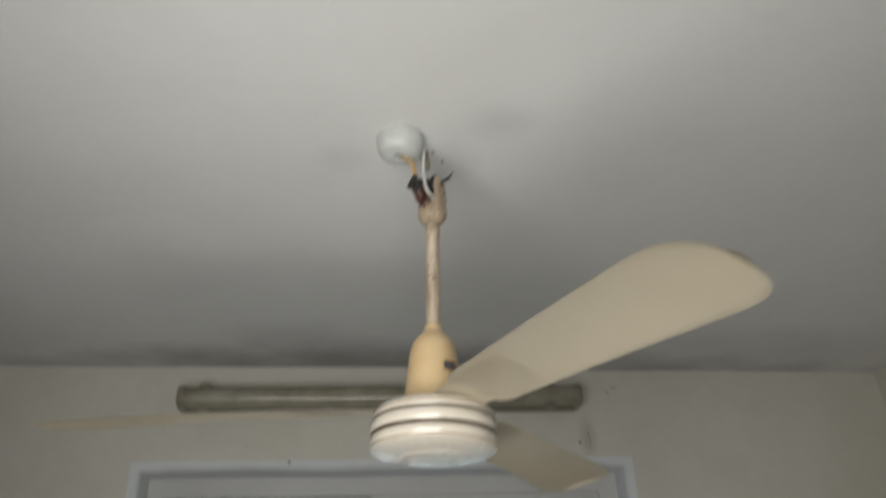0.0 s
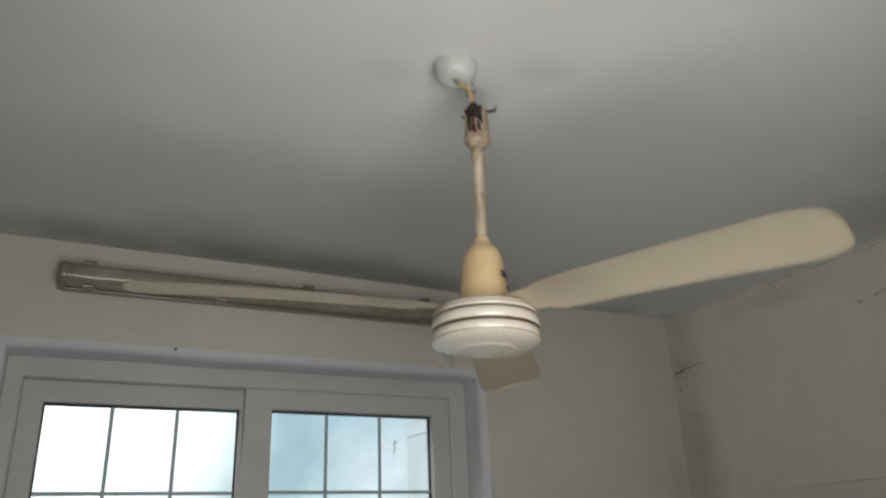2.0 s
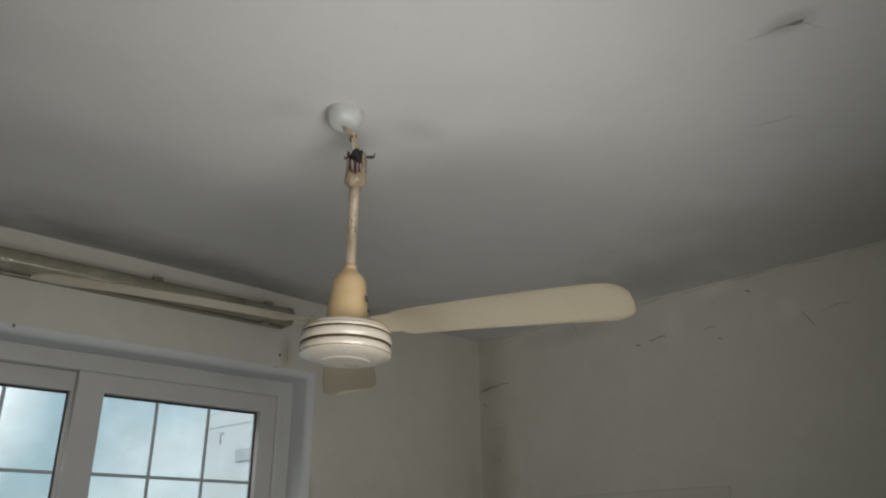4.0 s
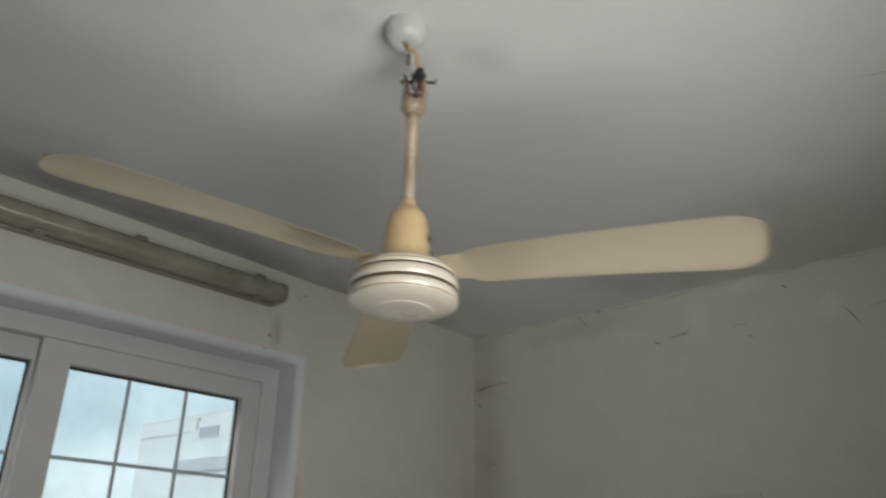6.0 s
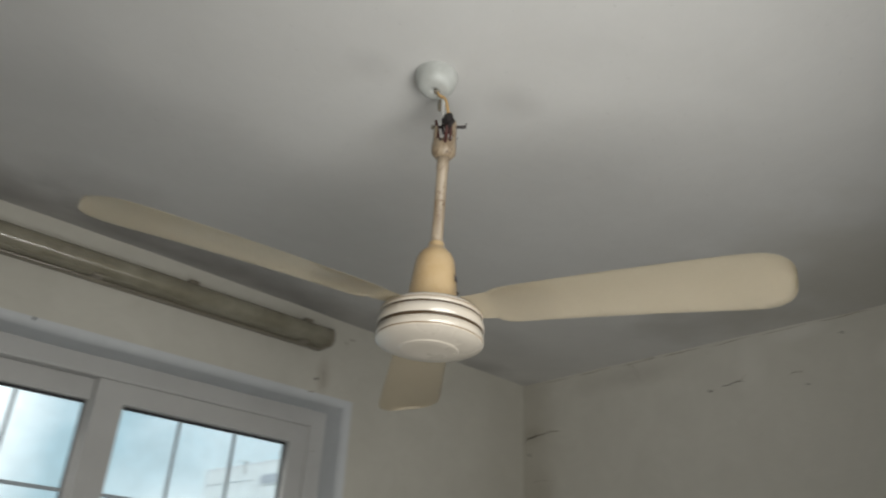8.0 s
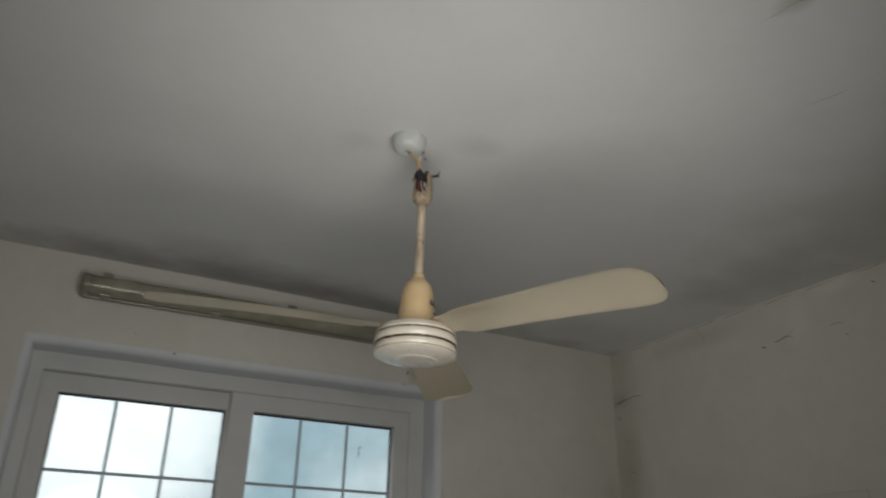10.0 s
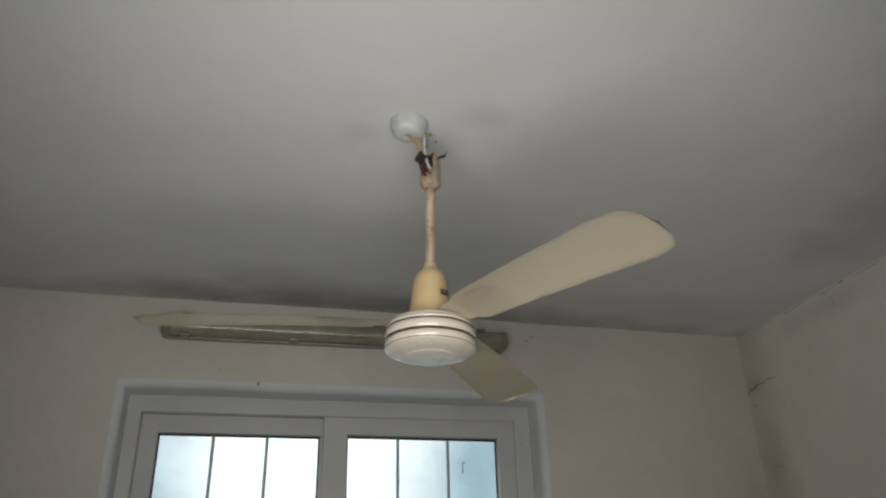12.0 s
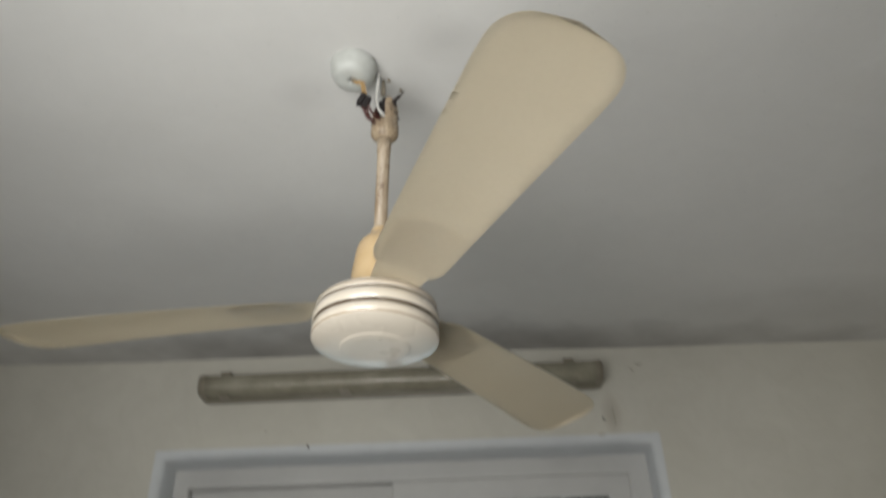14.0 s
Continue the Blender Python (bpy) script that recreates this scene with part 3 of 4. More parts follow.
# ---------------------------------------------------------------- tube light
def build_tube_light():
    x0, x1, z0, z1 = -0.700, 0.531, 2.527, 2.592
    lamp = thing("tube_light", (0, 0, 0), "unlit tube light under a dirty yellowed plastic cover, on the wall", "wall light")
    zc, h = (z0 + z1) / 2, (z1 - z0) / 2

    def section(depth_back, depth_front, half, radius, steps=6):
        pts = [(depth_back, -half)]
        for k in range(steps + 1):
            a = math.pi / 2 * k / steps
            pts.append((depth_front + radius - radius * math.sin(a), -half + radius - radius * math.cos(a)))
        for k in range(steps + 1):
            a = math.pi / 2 * k / steps
            pts.append((depth_front + radius - radius * math.cos(a), half - radius + radius * math.sin(a)))
        return pts + [(depth_back, half)]

    def swept(xa, xb, sec, ends, count):
        bm = bmesh.new()
        rows = []
        for i in range(count + 1):
            x = xa + (xb - xa) * i / count
            sag = 0.0015 * noise.noise((x * 4, 0, 2))
            end = 1.0
            if ends:
                near = min(1.0, min(abs(x - x0), abs(x - x1)) / 0.012)
                end = 0.80 + 0.20 * math.sqrt(1 - (1 - near) ** 2)
            rows.append([bm.verts.new((x, WALL_Y + (y - WALL_Y) * end, zc + z * end + sag)) for y, z in sec])
        for a, b in zip(rows, rows[1:]):
            for k in range(len(sec) - 1):
                bm.faces.new((a[k], b[k], b[k + 1], a[k + 1]))
        if ends:
            bm.faces.new(rows[0])
            bm.faces.new(rows[-1])
        return bm

    part("batten", boxed((x0 + 0.02, WALL_Y - 0.03, zc - 0.022), (x1 - 0.02, WALL_Y, zc + 0.022), 0.004), mat_batten, lamp, "pale metal batten")
    bm = rod(bmesh.new(), [(x0 + 0.03, 1.182, zc), (x1 - 0.03, 1.182, zc)], 0.013, 16)
    part("tube", bm, mat_tube, lamp, "unlit white glass tube", True)
    part("cover", swept(x0 + 0.02, x1 - 0.02, section(WALL_Y - 0.004, 1.148, h - 0.002, 0.026), False, 40), mat_diffuser, lamp, "yellowed dusty plastic diffuser", True)
    # darker lengthwise rims of the cover
    for s in (-1, 1):
        bm = boxed((x0 + 0.015, 1.206, zc + s * h - 0.004), (x1 - 0.015, WALL_Y - 0.002, zc + s * h + 0.0015), 0.002)
        part("rim", bm, mat_endcap, lamp, "dark brown rim")
    for a, b in ((x0, x0 + 0.024), (x1 - 0.024, x1)):
        bm = swept(a, b, section(WALL_Y, 1.145, h, 0.027), True, 8)
        part("end_cap", bm, mat_endcap, lamp, "dark brown end cap", True)
    for x, s in ((0.43, 1), (-0.62, 1), (-0.62, -1), (-0.25, -1), (0.43, -1), (0.02, 1)):
        bm = boxed((x - 0.016, 1.165, zc + s * h - 0.005), (x + 0.016, 1.205, zc + s * (h + 0.004) + 0.005), 0.003)
        part("clip", bm, mat_endcap, lamp, "small brown spring clip")


build_tube_light()


# ---------------------------------------------------------------- ceiling fan
FORK_TURN = radians(-47)


def wall_sector(radius, thick, a0, a1, z0, z1, cols, rows, crown):
    """A piece of tube wall between two azimuths, its upper corners rounded off by crown."""
    bm = bmesh.new()
    g = []
    for i in range(rows + 1):
        row = []
        for j in range(cols + 1):
            u = -1 + 2 * j / cols
            top = z1 - crown * (1 - math.sqrt(max(0.0, 1 - u * u)))
            a = radians(a0 + (a1 - a0) * j / cols)
            row.append(bm.verts.new((radius * math.cos(a), radius * math.sin(a), z0 + (top - z0) * i / rows)))
        g.append(row)
    for i in range(rows):
        for j in range(cols):
            bm.faces.new((g[i][j], g[i][j + 1], g[i + 1][j + 1], g[i + 1][j]))
    bmesh.ops.recalc_face_normals(bm, faces=bm.faces)
    bmesh.ops.solidify(bm, geom=bm.faces[:], thickness=thick)
    return bm


def build_fan():
    fan = thing("ceiling_fan", (0, 0, 0), "old cream ceiling fan with three blades and brown stripes", "ceiling fan")
    # motor housing
    body = [(0, 2.1745), (0.055, 2.1745), (0.074, 2.1735), (0.082, 2.1708), (0.0870, 2.1655), (0.0893, 2.1590), (0.0897, 2.1562), (0.0882, 2.1556), (0.0882, 2.1522), (0.0908, 2.1516),
            (0.0916, 2.144), (0.0916, 2.1354), (0.0900, 2.1347), (0.0900, 2.1295), (0.0916, 2.1288), (0.0914, 2.1167), (0.0902, 2.1160), (0.0902, 2.1142),
            (0.0908, 2.1138), (0.0907, 2.1128), (0.0899, 2.1122), (0.0885, 2.1116), (0.0840, 2.1092), (0.076, 2.1062), (0.064, 2.1034), (0.0510, 2.1016), (0.0500, 2.1014), (0.0492, 2.1000), (0.0482, 2.0997), (0.03, 2.0992), (0, 2.0992)]
    housing = part("motor_housing", lathe(body, 96), mat_white_enamel, fan, "off-white striped motor housing", True)
    for zc, w, r, m in ((2.154, 0.0038, 0.0892, mat_stripe), (2.1321, 0.0054, 0.0908, mat_stripe), (2.1151, 0.0022, 0.0907, mat_stripe_pale), (2.1622, 0.0014, 0.0886, mat_stripe_pale)):
        bm = lathe([(r - 0.002, zc - w / 2), (r, zc - w / 2), (r, zc + w / 2), (r - 0.002, zc + w / 2)], 96)
        part("stripe", bm, m, housing, "dark brown stripe" if m is mat_stripe else "faded brown line", True)
    # bell between rod and motor
    bell = [(0.0105, 2.3045), (0.0130, 2.3040), (0.0142, 2.3015), (0.0145, 2.2970), (0.0158, 2.2935), (0.0200, 2.2885), (0.0252, 2.2835), (0.0298, 2.2775), (0.0330, 2.2705), (0.0352, 2.2620), (0.0368, 2.2510), (0.0384, 2.2380), (0.0402, 2.2230), (0.0420, 2.2050), (0.0436, 2.1880), (0.0447, 2.172)]
    bell_part = part("bell", lathe(bell, 64), mat_yellowed, fan, "yellowed cream metal bell", True)

    def bell_patch(a0, a1, z0, z1, off, rows=4, cols=6):
        bm = bmesh.new()
        zs = [b[1] for b in bell][::-1]
        rs = [b[0] for b in bell][::-1]
        g = []
        for i in range(rows + 1):
            z = z0 + (z1 - z0) * i / rows
            r = float(np.interp(z, zs, rs)) + off
            g.append([bm.verts.new((r * math.cos(radians(a0 + (a1 - a0) * j / cols)), r * math.sin(radians(a0 + (a1 - a0) * j / cols)), z)) for j in range(cols + 1)])
        for i in range(rows):
            for j in range(cols):
                bm.faces.new((g[i][j], g[i][j + 1], g[i + 1][j + 1], g[i + 1][j]))
        bmesh.ops.solidify(bm, geom=bm.faces[:], thickness=0.0008)
        return bm

    badge = part("badge", bell_patch(-71, -41, 2.2225, 2.2345, 0.0012), mat_badge, bell_part, "small dark badge")
    for a0, a1 in ((-69, -64), (-62, -55), (-53, -49), (-47, -43)):
        part("badge_print", bell_patch(a0, a1, 2.2265, 2.2305, 0.0022, 1, 2), mat_badge_bar, badge)
    part("bell_screw", rod(bmesh.new(), [(0.026, -0.0305, 2.205), (0.028, -0.034, 2.205)], 0.003, 10), mat_bolt, bell_part)
    # down rod
    part("down_rod", lathe([(0, 2.285), (0.0105, 2.285), (0.0105, 2.46), (0.0118, 2.461), (0.0118, 2.492), (0, 2.492)], 32), mat_rod, fan, "cream down rod flecked with rust", True)
    # fork on top of the rod
    turn = Matrix.Rotation(FORK_TURN, 4, "Z")
    fork = part("fork", lathe([(0, 2.486), (0.0122, 2.486), (0.0160, 2.4885), (0.0212, 2.4955), (0.0232, 2.4985), (0.0235, 2.503), (0.0235, 2.518), (0.0224, 2.5195), (0.0208, 2.519), (0.0204, 2.504), (0.0, 2.502)], 40), mat_fork, fan, "rusted cream fork bracket", True)
    for s in (0, 180):
        bm = wall_sector(0.0222, 0.0030, -85 + s, 0 + s, 2.515, 2.554, 10, 4, 0.0015)
        part("fork_plate", bm, mat_fork, fork, "rust-edged bracket plate", True)
        bm = wall_sector(0.0216, 0.0030, -86 + s, -46 + s, 2.54, 2.5690, 8, 8, 0.008)
        part("fork_arm", bm, mat_fork, fork, "rust-edged bracket tongue", True)
    # slots cut in the bracket wall
    for a, z in ((-38, 2.534), (-12, 2.529), (-148, 2.512)):
        bm = wall_sector(0.0247, 0.0008, a - 7, a + 7, z, z + 0.004, 4, 1, 0.0)
        part("slot", bm, mat_bolt, fork, "dark rusty slot")
    bm = rod(bmesh.new(), [turn @ Vector((-0.027, 0, 2.560)), turn @ Vector((0.040, 0, 2.560))], 0.0032)
    bolt = part("bolt", bm, mat_bolt, fork, "dark steel bolt")
    bm = lathe([(0, 0.002), (0.0048, 0.002), (0.0048, -0.002), (0, -0.002)], 6)
    bmesh.ops.transform(bm, matrix=turn @ Matrix.Translation((-0.0255, 0, 2.560)) @ Matrix.Rotation(radians(90), 4, "Y"), verts=bm.verts)
    part("nut", bm, mat_mark, bolt, "rusty brown nut")
    bm = rod(bmesh.new(), [turn @ Vector((0.033, -0.004, 2.553)), turn @ Vector((0.037, 0.004, 2.566)), turn @ Vector((0.040, 0.008, 2.574))], 0.0013, 6)
    part("split_pin", bm, mat_bolt, bolt)
    # rubber roller on the bolt
    bm = lathe([(0.004, -0.010), (0.0145, -0.010), (0.0155, -0.006), (0.010, 0.0), (0.0155, 0.006), (0.0145, 0.010), (0.004, 0.010)], 24)
    bmesh.ops.transform(bm, matrix=turn @ Matrix.Translation((0.004, 0, 2.561)) @ Matrix.Rotation(radians(90), 4, "Y"), verts=bm.verts)
    part("roller", bm, mat_rubber, fork, "black rubber roller", True)
    # blades
    for k in range(3):
        az = radians(-65 + 120 * k)
        spin = Matrix.Rotation(az, 4, "Z")
        pitch = Matrix.Rotation(radians(-11), 4, "X")
        bm = bmesh.new()
        n_r, n_w = 44, 10
        g = []
        for i in range(n_r + 1):
            turn_in = max(0.0, (i - 32) / 12) * math.pi / 2
            r = 0.112 + 0.405 * min(1, i / 32) + 0.055 * math.sin(turn_in)
            half = (0.050 + 0.020 * min(1, i / 30)) * max(0.0005, math.cos(turn_in)) ** 0.6
            half *= 1 - 0.2 * max(0.0, (0.140 - r) / 0.028) ** 2
            row = []
            for j in range(n_w + 1):
                u = -1 + 2 * j / n_w
                camber = 0.007 * (1 - u * u)
                row.append(bm.verts.new((r, u * half, camber - 0.012 * ((r - 0.135) / 0.435) ** 2)))
            g.append(row)
        for i in range(n_r):
            for j in range(n_w):
                bm.faces.new((g[i][j], g[i + 1][j], g[i + 1][j + 1], g[i][j + 1]))
        bmesh.ops.solidify(bm, geom=bm.faces[:], thickness=0.0016)
        bmesh.ops.transform(bm, matrix=Matrix.Translation((0, 0, 2.168)) @ spin @ pitch, verts=bm.verts)
        blade = part("blade", bm, mat_cream, fan, "cream metal blade", True)
        bm = bmesh.new()
        g = []
        for i in range(17):
            t = i / 16
            r = 0.060 + 0.165 * t
            half = (0.032 + 0.012 * math.sin(math.pi * min(1, t * 1.1) / 2)) * (1 if t < 0.82 else max(0.12, 1 - ((t - 0.82) / 0.18) ** 2.6) ** 0.5)
            z = -0.0013
            g.append([bm.verts.new((r, u * half, z + 0.007 * (1 - (u * half / 0.053) ** 2))) for u in [-1 + k / 5 for k in range(11)]])
        for a, b in zip(g, g[1:]):
            for j in range(10):
                bm.faces.new((a[j], b[j], b[j + 1], a[j + 1]))
        bmesh.ops.solidify(bm, geom=bm.faces[:], thickness=0.0015)
        bmesh.ops.transform(bm, matrix=Matrix.Translation((0, 0, 2.168)) @ spin @ pitch, verts=bm.verts)
        part("blade_arm", bm, mat_cream, blade, "cream blade holder")
    # it hangs a little out of plumb
    fan.matrix_world = Matrix.Translation((0, 0, 2.561)) @ Matrix.Rotation(radians(0.9), 4, "Y") @ Matrix.Translation((0, 0, -2.561))


build_fan()


# ---------------------------------------------------------------- hook, rose, wiring above the fan
def build_hook():
    hook = thing("ceiling_hook", (0, 0, 0), "white-painted iron hook in the ceiling holding the fan", "hook")
    top = ceiling_z(-0.013, -0.003)
    turn = Matrix.Rotation(FORK_TURN, 4, "Z")
    loop = [turn @ Vector((0.002, 0.0195 * math.sin(a), 2.5585 - 0.0195 * math.cos(a))) for a in [radians(d) for d in range(-80, 101, 20)]]
    pts = [Vector((-0.013, -0.003, top + 0.01)), Vector((-0.0145, -0.005, 2.61)), Vector((-0.0155, -0.008, 2.58))] + loop
    pts.append(loop[-1] + Vector((0.0, 0.0, 0.02)))
    part("hook_bar", rod(bmesh.new(), curve_points(pts, 4), 0.0028, 10), mat_wire_white, hook, "white-painted iron bar", True)


def build_plug():
    """A split brown wooden plug left hanging from the ceiling beside the hook."""
    x, y = -0.007, 0.0128
    bm = lathe([(0, 2.603), (0.0040, 2.6035), (0.0052, 2.609), (0.0048, 2.618), (0.0030, 2.627), (0.0026, ceiling_z(x, y) + 0.006), (0, ceiling_z(x, y) + 0.006)], 9)
    for v in bm.verts:
        v.co.x += x + 0.0008 * noise.noise(v.co * 300)
        v.co.y += y + 0.0008 * noise.noise(v.co * 280)
    tagged(link_mesh("ceiling_plug", bm, mat_mark, True), "brown wooden plug sticking out of the ceiling", "plug")


def lathe_at(profile, place, steps=20):
    bm = lathe(profile, steps)
    bmesh.ops.translate(bm, vec=place, verts=bm.verts)
    return bm


def build_rose():
    x, y = -0.0545, -0.0300
    top = ceiling_z(x, y) - 0.0065
    rose = thing("ceiling_rose", (0, 0, 0), "milky white plastic ceiling rose with a wire hole", "ceiling rose")
    prof = [(0.0385, 0.0045), (0.0405, 0.0035), (0.0410, 0.0005), (0.0406, -0.0060), (0.0392, -0.0140), (0.0368, -0.0215), (0.0335, -0.0275), (0.0285, -0.0315), (0.0220, -0.0335), (0.0120, -0.0342), (0.0042, -0.0343), (0.0042, -0.029), (0.0, -0.029)]
    bm = lathe_at(prof, (0, 0, 0), 56)
    bmesh.ops.transform(bm, matrix=Matrix.Translation((x, y, top)) @ Matrix.Rotation(radians(4), 4, "Y"), verts=bm.verts)
    part("cup", bm, mat_rose, rose, smooth=True)
    bm = lathe_at([(0.0, 0.015), (0.0340, 0.015), (0.0350, -0.001), (0.0, -0.001)], (x + 0.002, y, top + 0.001), 40)
    part("base", bm, mat_board, rose, "dusty base plate")
    part("grommet", lathe_at([(0.002, -0.003), (0.005, -0.003), (0.006, 0.0), (0.005, 0.003), (0.002, 0.003)], (x + 0.002, y - 0.001, top - 0.0345)), mat_mark, rose, "brown wire grommet")
    return x, y, top


def build_wiring():
    x, y, top = build_rose()
    cable = thing("fan_wiring", (0, 0, 0), "frayed tan and dark red fan wires with black connector", "wiring")
    c = Vector((-0.0310, -0.0450, 2.537))
    b = Vector((x + 0.002, y - 0.001, top - 0.031))
    part("supply_wire", wire([b, b + Vector((0.004, -0.004, -0.012)), b + Vector((0.014, -0.010, -0.020)), c + Vector((0, 0, 0.004))], 0.0024), mat_wire_tan, cable, "tan supply wire", True)
    part("supply_wire", wire([b + Vector((0.001, 0.001, 0)), b + Vector((0.007, -0.002, -0.013)), b + Vector((0.018, -0.008, -0.019)), c + Vector((0.004, 0, 0.004))], 0.002), mat_wire_tan, cable, "", True)
    bm = bmesh.new()
    for dx, dz in ((-0.005, 0.001), (0.005, -0.001)):
        box(bm, (dx - 0.0048, -0.0075, dz - 0.012), (dx + 0.0048, 0.0075, dz + 0.010), 0.0022)
    bmesh.ops.transform(bm, matrix=Matrix.Translation(c) @ Matrix.Rotation(radians(24), 4, "Y") @ Matrix.Rotation(radians(15), 4, "Z"), verts=bm.verts)
    part("connector", bm, mat_rubber, cable, "black taped connector block")
    for d, e, r in (((-0.003, 0, -0.010), (-0.010, -0.010, 2.513), 0.0022), ((0.002, 0.002, -0.010), (-0.004, -0.006, 2.510), 0.0022), ((0.006, -0.002, -0.009), (0.003, -0.012, 2.516), 0.002)):
        a = c + Vector(d)
        mid = (a + Vector(e)) / 2 + Vector((-0.004, -0.004, -0.008))
        part("motor_wire", wire([a, mid, e], r), mat_wire_red, cable, "dark red motor wire", True)
    # short cut ends standing up in the fork
    for sx, sy, h in ((-0.013, 0.008, 0.022), (-0.016, 0.003, 0.014)):
        part("cut_wire", wire([(sx + 0.004, sy - 0.002, 2.515), (sx, sy, 2.545), (sx - 0.002, sy + 0.004, 2.552 + h)], 0.0028), mat_wire_red, cable, "", True)
    for px, py, r in ((0.003, 0.012, 0.0036), (0.022, 0.040, 0.003)):
        z = ceiling_z(px, py)
        nail = link_mesh("ceiling_nail", lathe_at([(0, -0.004), (r * 0.8, -0.0035), (r, -0.001), (r * 0.5, 0.003), (0, 0.003)], (px, py, z), 12), mat_mark, True)
        tagged(nail, "rusty nail head in the ceiling", "nail", "ceiling nails")


build_hook()
build_plug()
build_wiring()


# ---------------------------------------------------------------- cracks, nails and scuffs
def ribbon(points, width, normal, lift):
    """A thin dark line that follows points on a surface and tapers at the ends."""
    bm = bmesh.new()
    nrm = Vector(normal)
    pts = curve_points(points, 8)
    last = len(pts) - 1
    pairs = []
    for i, p in enumerate(pts):
        d = (pts[min(i + 1, last)] - pts[max(i - 1, 0)]).normalized()
        s = d.cross(nrm).normalized()
        jit = 0.5 + 0.9 * abs(noise.noise(p * 60))
        w = width * jit * (0.15 + 0.85 * math.sin(math.pi * (i + 0.3) / (last + 0.6)))
        q = p + nrm * lift + s * width * 0.8 * noise.noise(p * 35 + Vector((5, 1, 2)))
        pairs.append((bm.verts.new(q - s * w / 2), bm.verts.new(q + s * w / 2)))
    for a, b in zip(pairs, pairs[1:]):
        bm.faces.new((a[0], a[1], b[1], b[0]))
    return bm


def side_crack(points, width, material=None):
    part("crack", ribbon([(WALL_X, y, z) for y, z in points], width * 0.75, (-1, 0, 0), 0.0012), material or mat_crack, wall_east, "thin dark plaster crack")


side_crack([(1.233, 2.406), (1.215, 2.414), (1.19, 2.421), (1.15, 2.426), (1.11, 2.426)], 0.009)
side_crack([(1.13, 2.428), (1.09, 2.432), (1.04, 2.428)], 0.008, mat_mark)
side_crack([(0.384, 2.470), (0.374, 2.466), (0.362, 2.462)], 0.008)
side_crack([(0.330, 2.474), (0.300, 2.474), (0.275, 2.479), (0.248, 2.472)], 0.006)
side_crack([(0.30, 2.476), (0.26, 2.482), (0.24, 2.50)], 0.003, mat_mark)
side_crack([(0.10, 2.466), (0.08, 2.470), (0.055, 2.467)], 0.006, mat_mark)
side_crack([(0.052, 2.430), (0.045, 2.426), (0.040, 2.426)], 0.007)
side_crack([(-0.072, 2.566), (-0.080, 2.562), (-0.085, 2.556)], 0.008)
side_crack([(-0.240, 2.455), (-0.255, 2.440), (-0.268, 2.415), (-0.285, 2.392)], 0.004)
side_crack([(0.705, 2.640), (0.69, 2.622), (0.665, 2.59), (0.645, 2.548)], 0.004, mat_mark)
side_crack([(0.62, 2.638), (0.60, 2.628), (0.585, 2.632)], 0.006)
side_crack([(-0.30, 2.44), (-0.36, 2.452), (-0.40, 2.448)], 0.004, mat_mark)
side_crack([(1.20, 2.24), (1.14, 2.246), (1.07, 2.236)], 0.003, mat_mark)
side_crack([(1.21, 2.36), (1.20, 2.352), (1.195, 2.345)], 0.008)
side_crack([(1.17, 2.10), (1.13, 2.115), (1.10, 2.09)], 0.005, mat_mark)


def ceiling_crack(points, width, material=None):
    part("crack", ribbon([(x, y, ceiling_z(x, y) - 0.004) for x, y in points], width * 0.7, (0, 0, -1), 0.0015), material or mat_mark, ceiling, "thin dark ceiling crack")


ceiling_crack([(0.338, -0.735), (0.345, -0.775), (0.353, -0.822), (0.372, -0.838), (0.400, -0.850)], 0.0035)
ceiling_crack([(0.349, -0.812), (0.356, -0.828), (0.352, -0.842)], 0.009, mat_mark)
ceiling_crack([(0.628, -0.59), (0.640, -0.625), (0.650, -0.655), (0.656, -0.68)], 0.004, mat_mark)

# ragged dirty joint between ceiling and side wall
random.seed(4)
for k in range(14):
    y0 = -1.5 + k * 0.19
    pts = [(y0 + 0.05 * i, ceiling_z(WALL_X, y0) - 0.006 + random.uniform(-0.003, 0.002)) for i in range(4)]
    side_crack(pts, random.uniform(0.0025, 0.0045), mat_mark)


def north_mark(name, points, width, material, label):
    part(name, ribbon([(x, WALL_Y, z) for x, z in points], width, (0, -1, 0), 0.0012), material, wall_north, label)


for x, z in ((-0.362, 2.375), (0.522, 2.426)):
    bm = lathe([(0, 0.0), (0.002, 0.0), (0.002, 0.010), (0.0036, 0.0105), (0.0032, 0.0125), (0, 0.0135)], 12)
    bmesh.ops.transform(bm, matrix=Matrix.Translation((x, WALL_Y + 0.001, z)) @ Matrix.Rotation(radians(82), 4, "X"), verts=bm.verts)
    tagged(link_mesh("wall_nail", bm, mat_bolt, True), "small rusty nail in the wall above the window", "nail", "wall nails")
north_mark("scuff", [(0.50, 2.382), (0.51, 2.380), (0.525, 2.383)], 0.006, mat_mark, "brown scuff")
north_mark("scuff", [(-0.50, 2.430), (-0.495, 2.428), (-0.49, 2.430)], 0.005, mat_mark, "brown scuff")
north_mark("scuff", [(0.64, 2.606), (0.655, 2.602), (0.665, 2.606)], 0.006, mat_mark, "brown scuff")
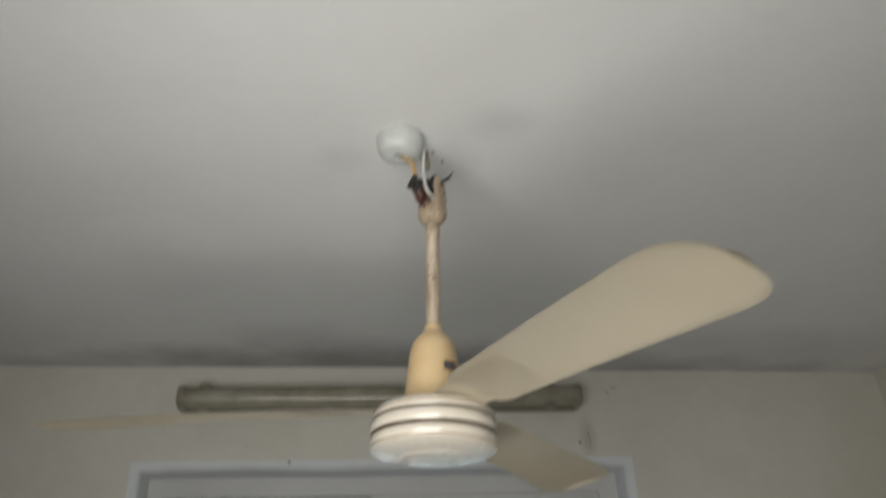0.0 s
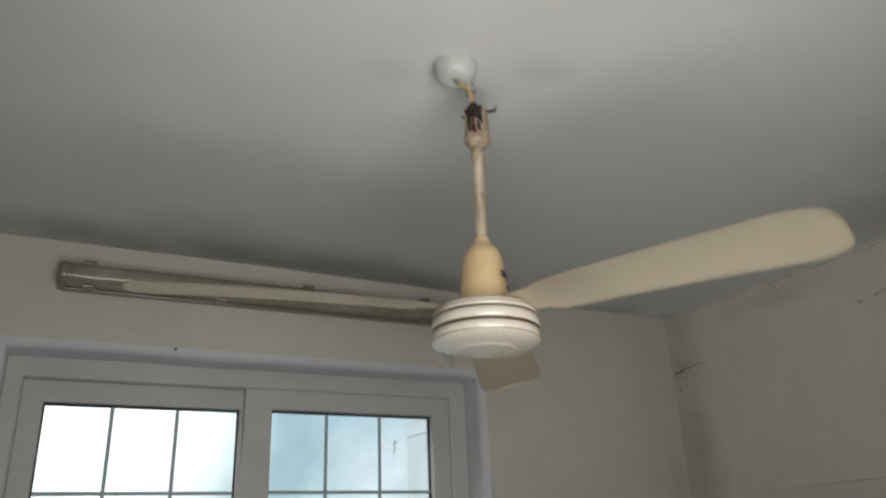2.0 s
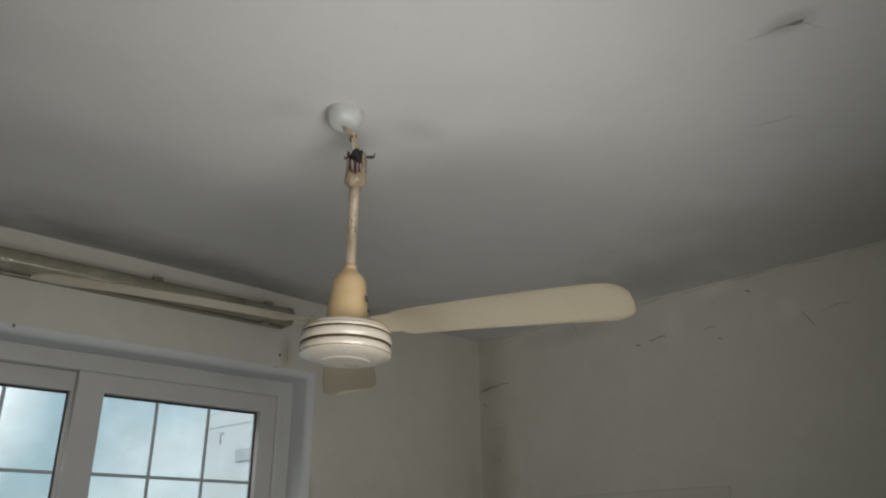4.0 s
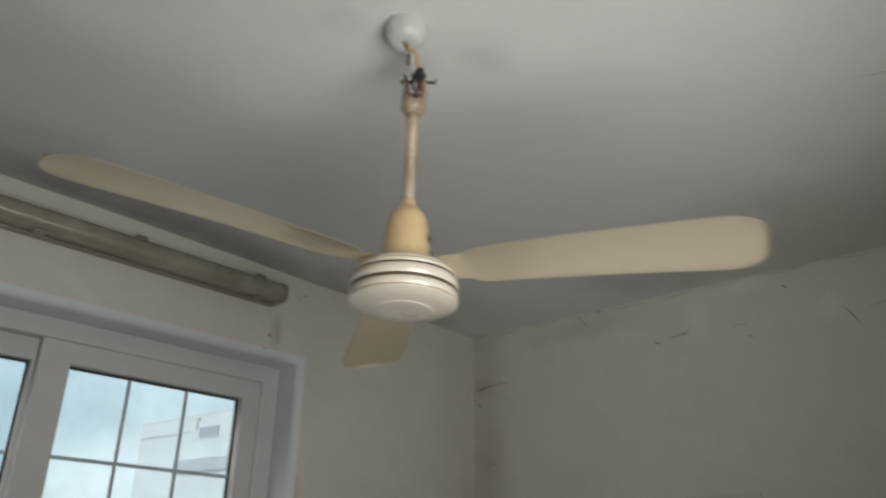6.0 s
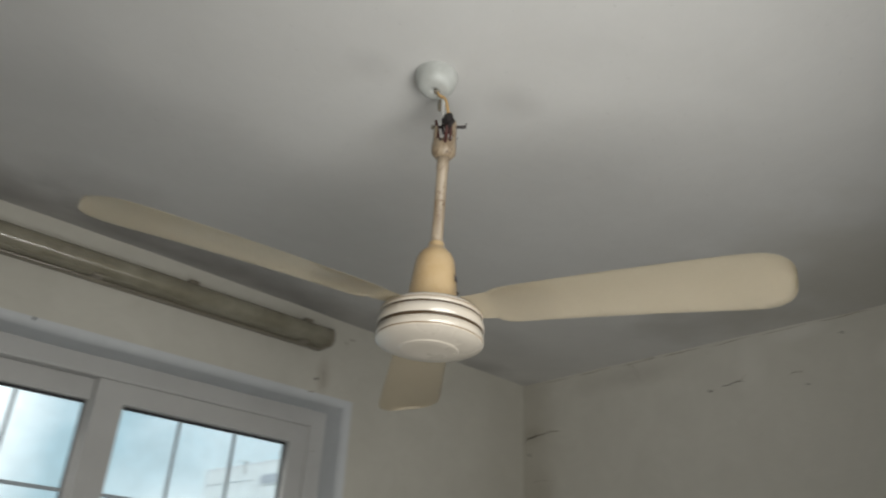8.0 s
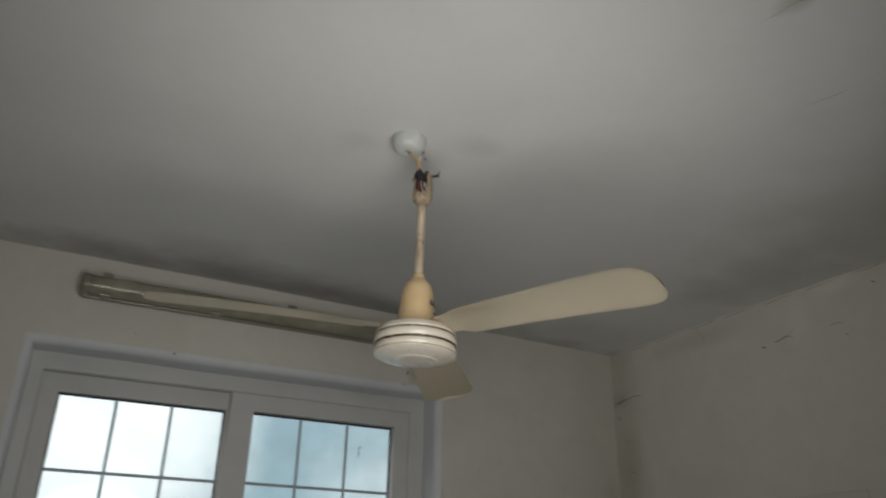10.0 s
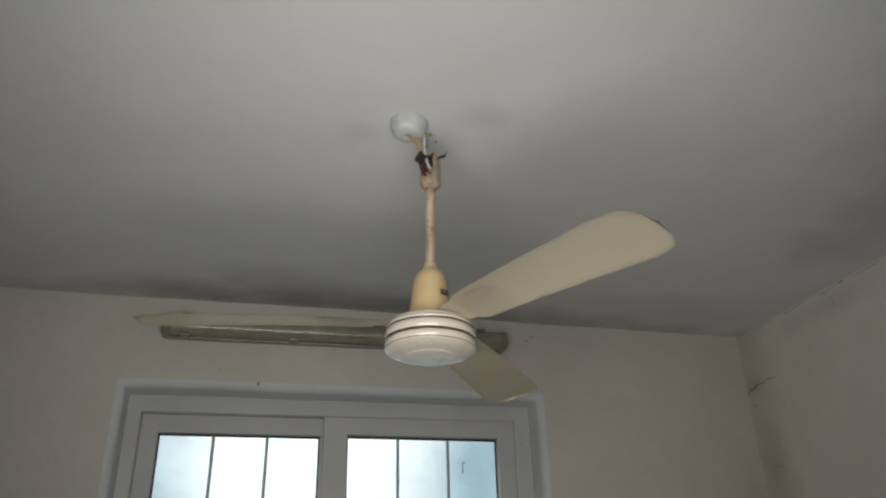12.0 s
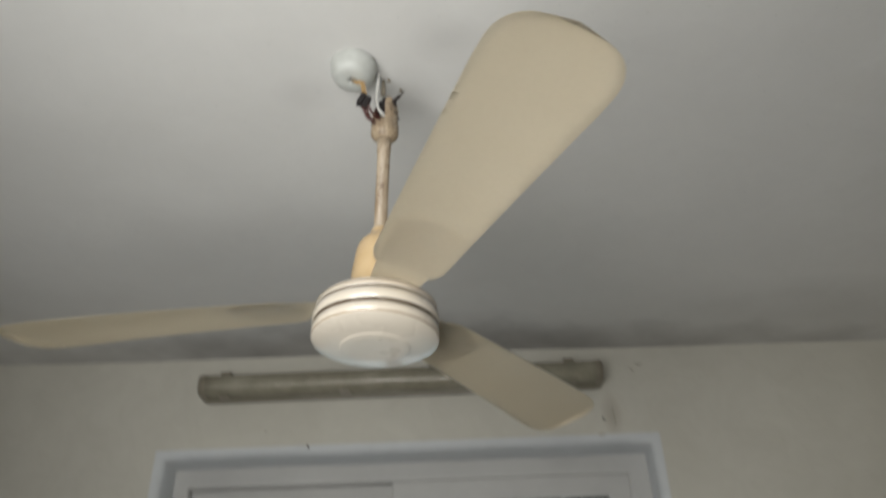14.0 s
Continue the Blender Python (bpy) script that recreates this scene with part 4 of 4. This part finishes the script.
north_mark("scuff", [(0.625, 2.59), (0.63, 2.585), (0.634, 2.578)], 0.005, mat_mark, "brown scuff")
north_mark("crack", [(0.555, 2.47), (0.552, 2.45), (0.556, 2.42), (0.55, 2.40)], 0.003, mat_mark, "brown drip line")


# ---------------------------------------------------------------- outdoors
def build_outdoors():
    bm = bmesh.new()
    box(bm, (-800, -800, -0.6), (800, 800, -0.15))
    tagged(link_mesh("ground", bm, mat_ground), "grey paved ground outside the window", "ground", kind="structure")
    house = thing("building", (0, 0, 0), "pale white neighbouring building with a flat roof", "building")
    m = Matrix.Translation((4.563, 10.95, 0)) @ Matrix.Rotation(radians(-82.9), 4, "Z")

    def put(name, lo, hi, mat, label="", parent=None):
        bm = boxed(lo, hi, 0.008)
        bmesh.ops.transform(bm, matrix=m, verts=bm.verts)
        return part(name, bm, mat, parent or house, label)

    put("wall", (0, 0, -0.2), (8, 5, 3.82), mat_facade)
    put("roof", (0.002, 0.002, 3.82), (7.99, 4.99, 3.855), mat_roof, "thin pale roof slab")
    put("ledge", (0, -0.004, 3.60), (1.3, 0.0, 3.612), mat_slate, "thin grey joint")
    lower = put("lower_roof", (1.0, -0.03, 3.02), (8, 0.0, 3.22), mat_slate, "pale grey slatted lower roof")
    for k in range(4):
        put("slat", (1.0, -0.036, 3.035 + k * 0.048), (8, -0.03, 3.046 + k * 0.048), mat_roof, "", lower)
    for x in (1.5, 3.3, 5.1):
        w = put("window", (x, -0.012, 3.515), (x + 0.45, 0.02, 3.65), mat_facade_dark, "small grey window")
        put("window_sill", (x - 0.03, -0.016, 3.495), (x + 0.48, 0.0, 3.515), mat_roof, "", w)
    bm = lathe([(0, 0.012), (0.070, 0.012), (0.075, 0.008), (0.075, 0.0), (0, 0.0)], 28)
    bmesh.ops.transform(bm, matrix=m @ Matrix.Translation((2.35, 0, 3.765)) @ Matrix.Rotation(radians(90), 4, "X"), verts=bm.verts)
    part("round_sign", bm, mat_sign, house, "faded pink round sign")


build_outdoors()
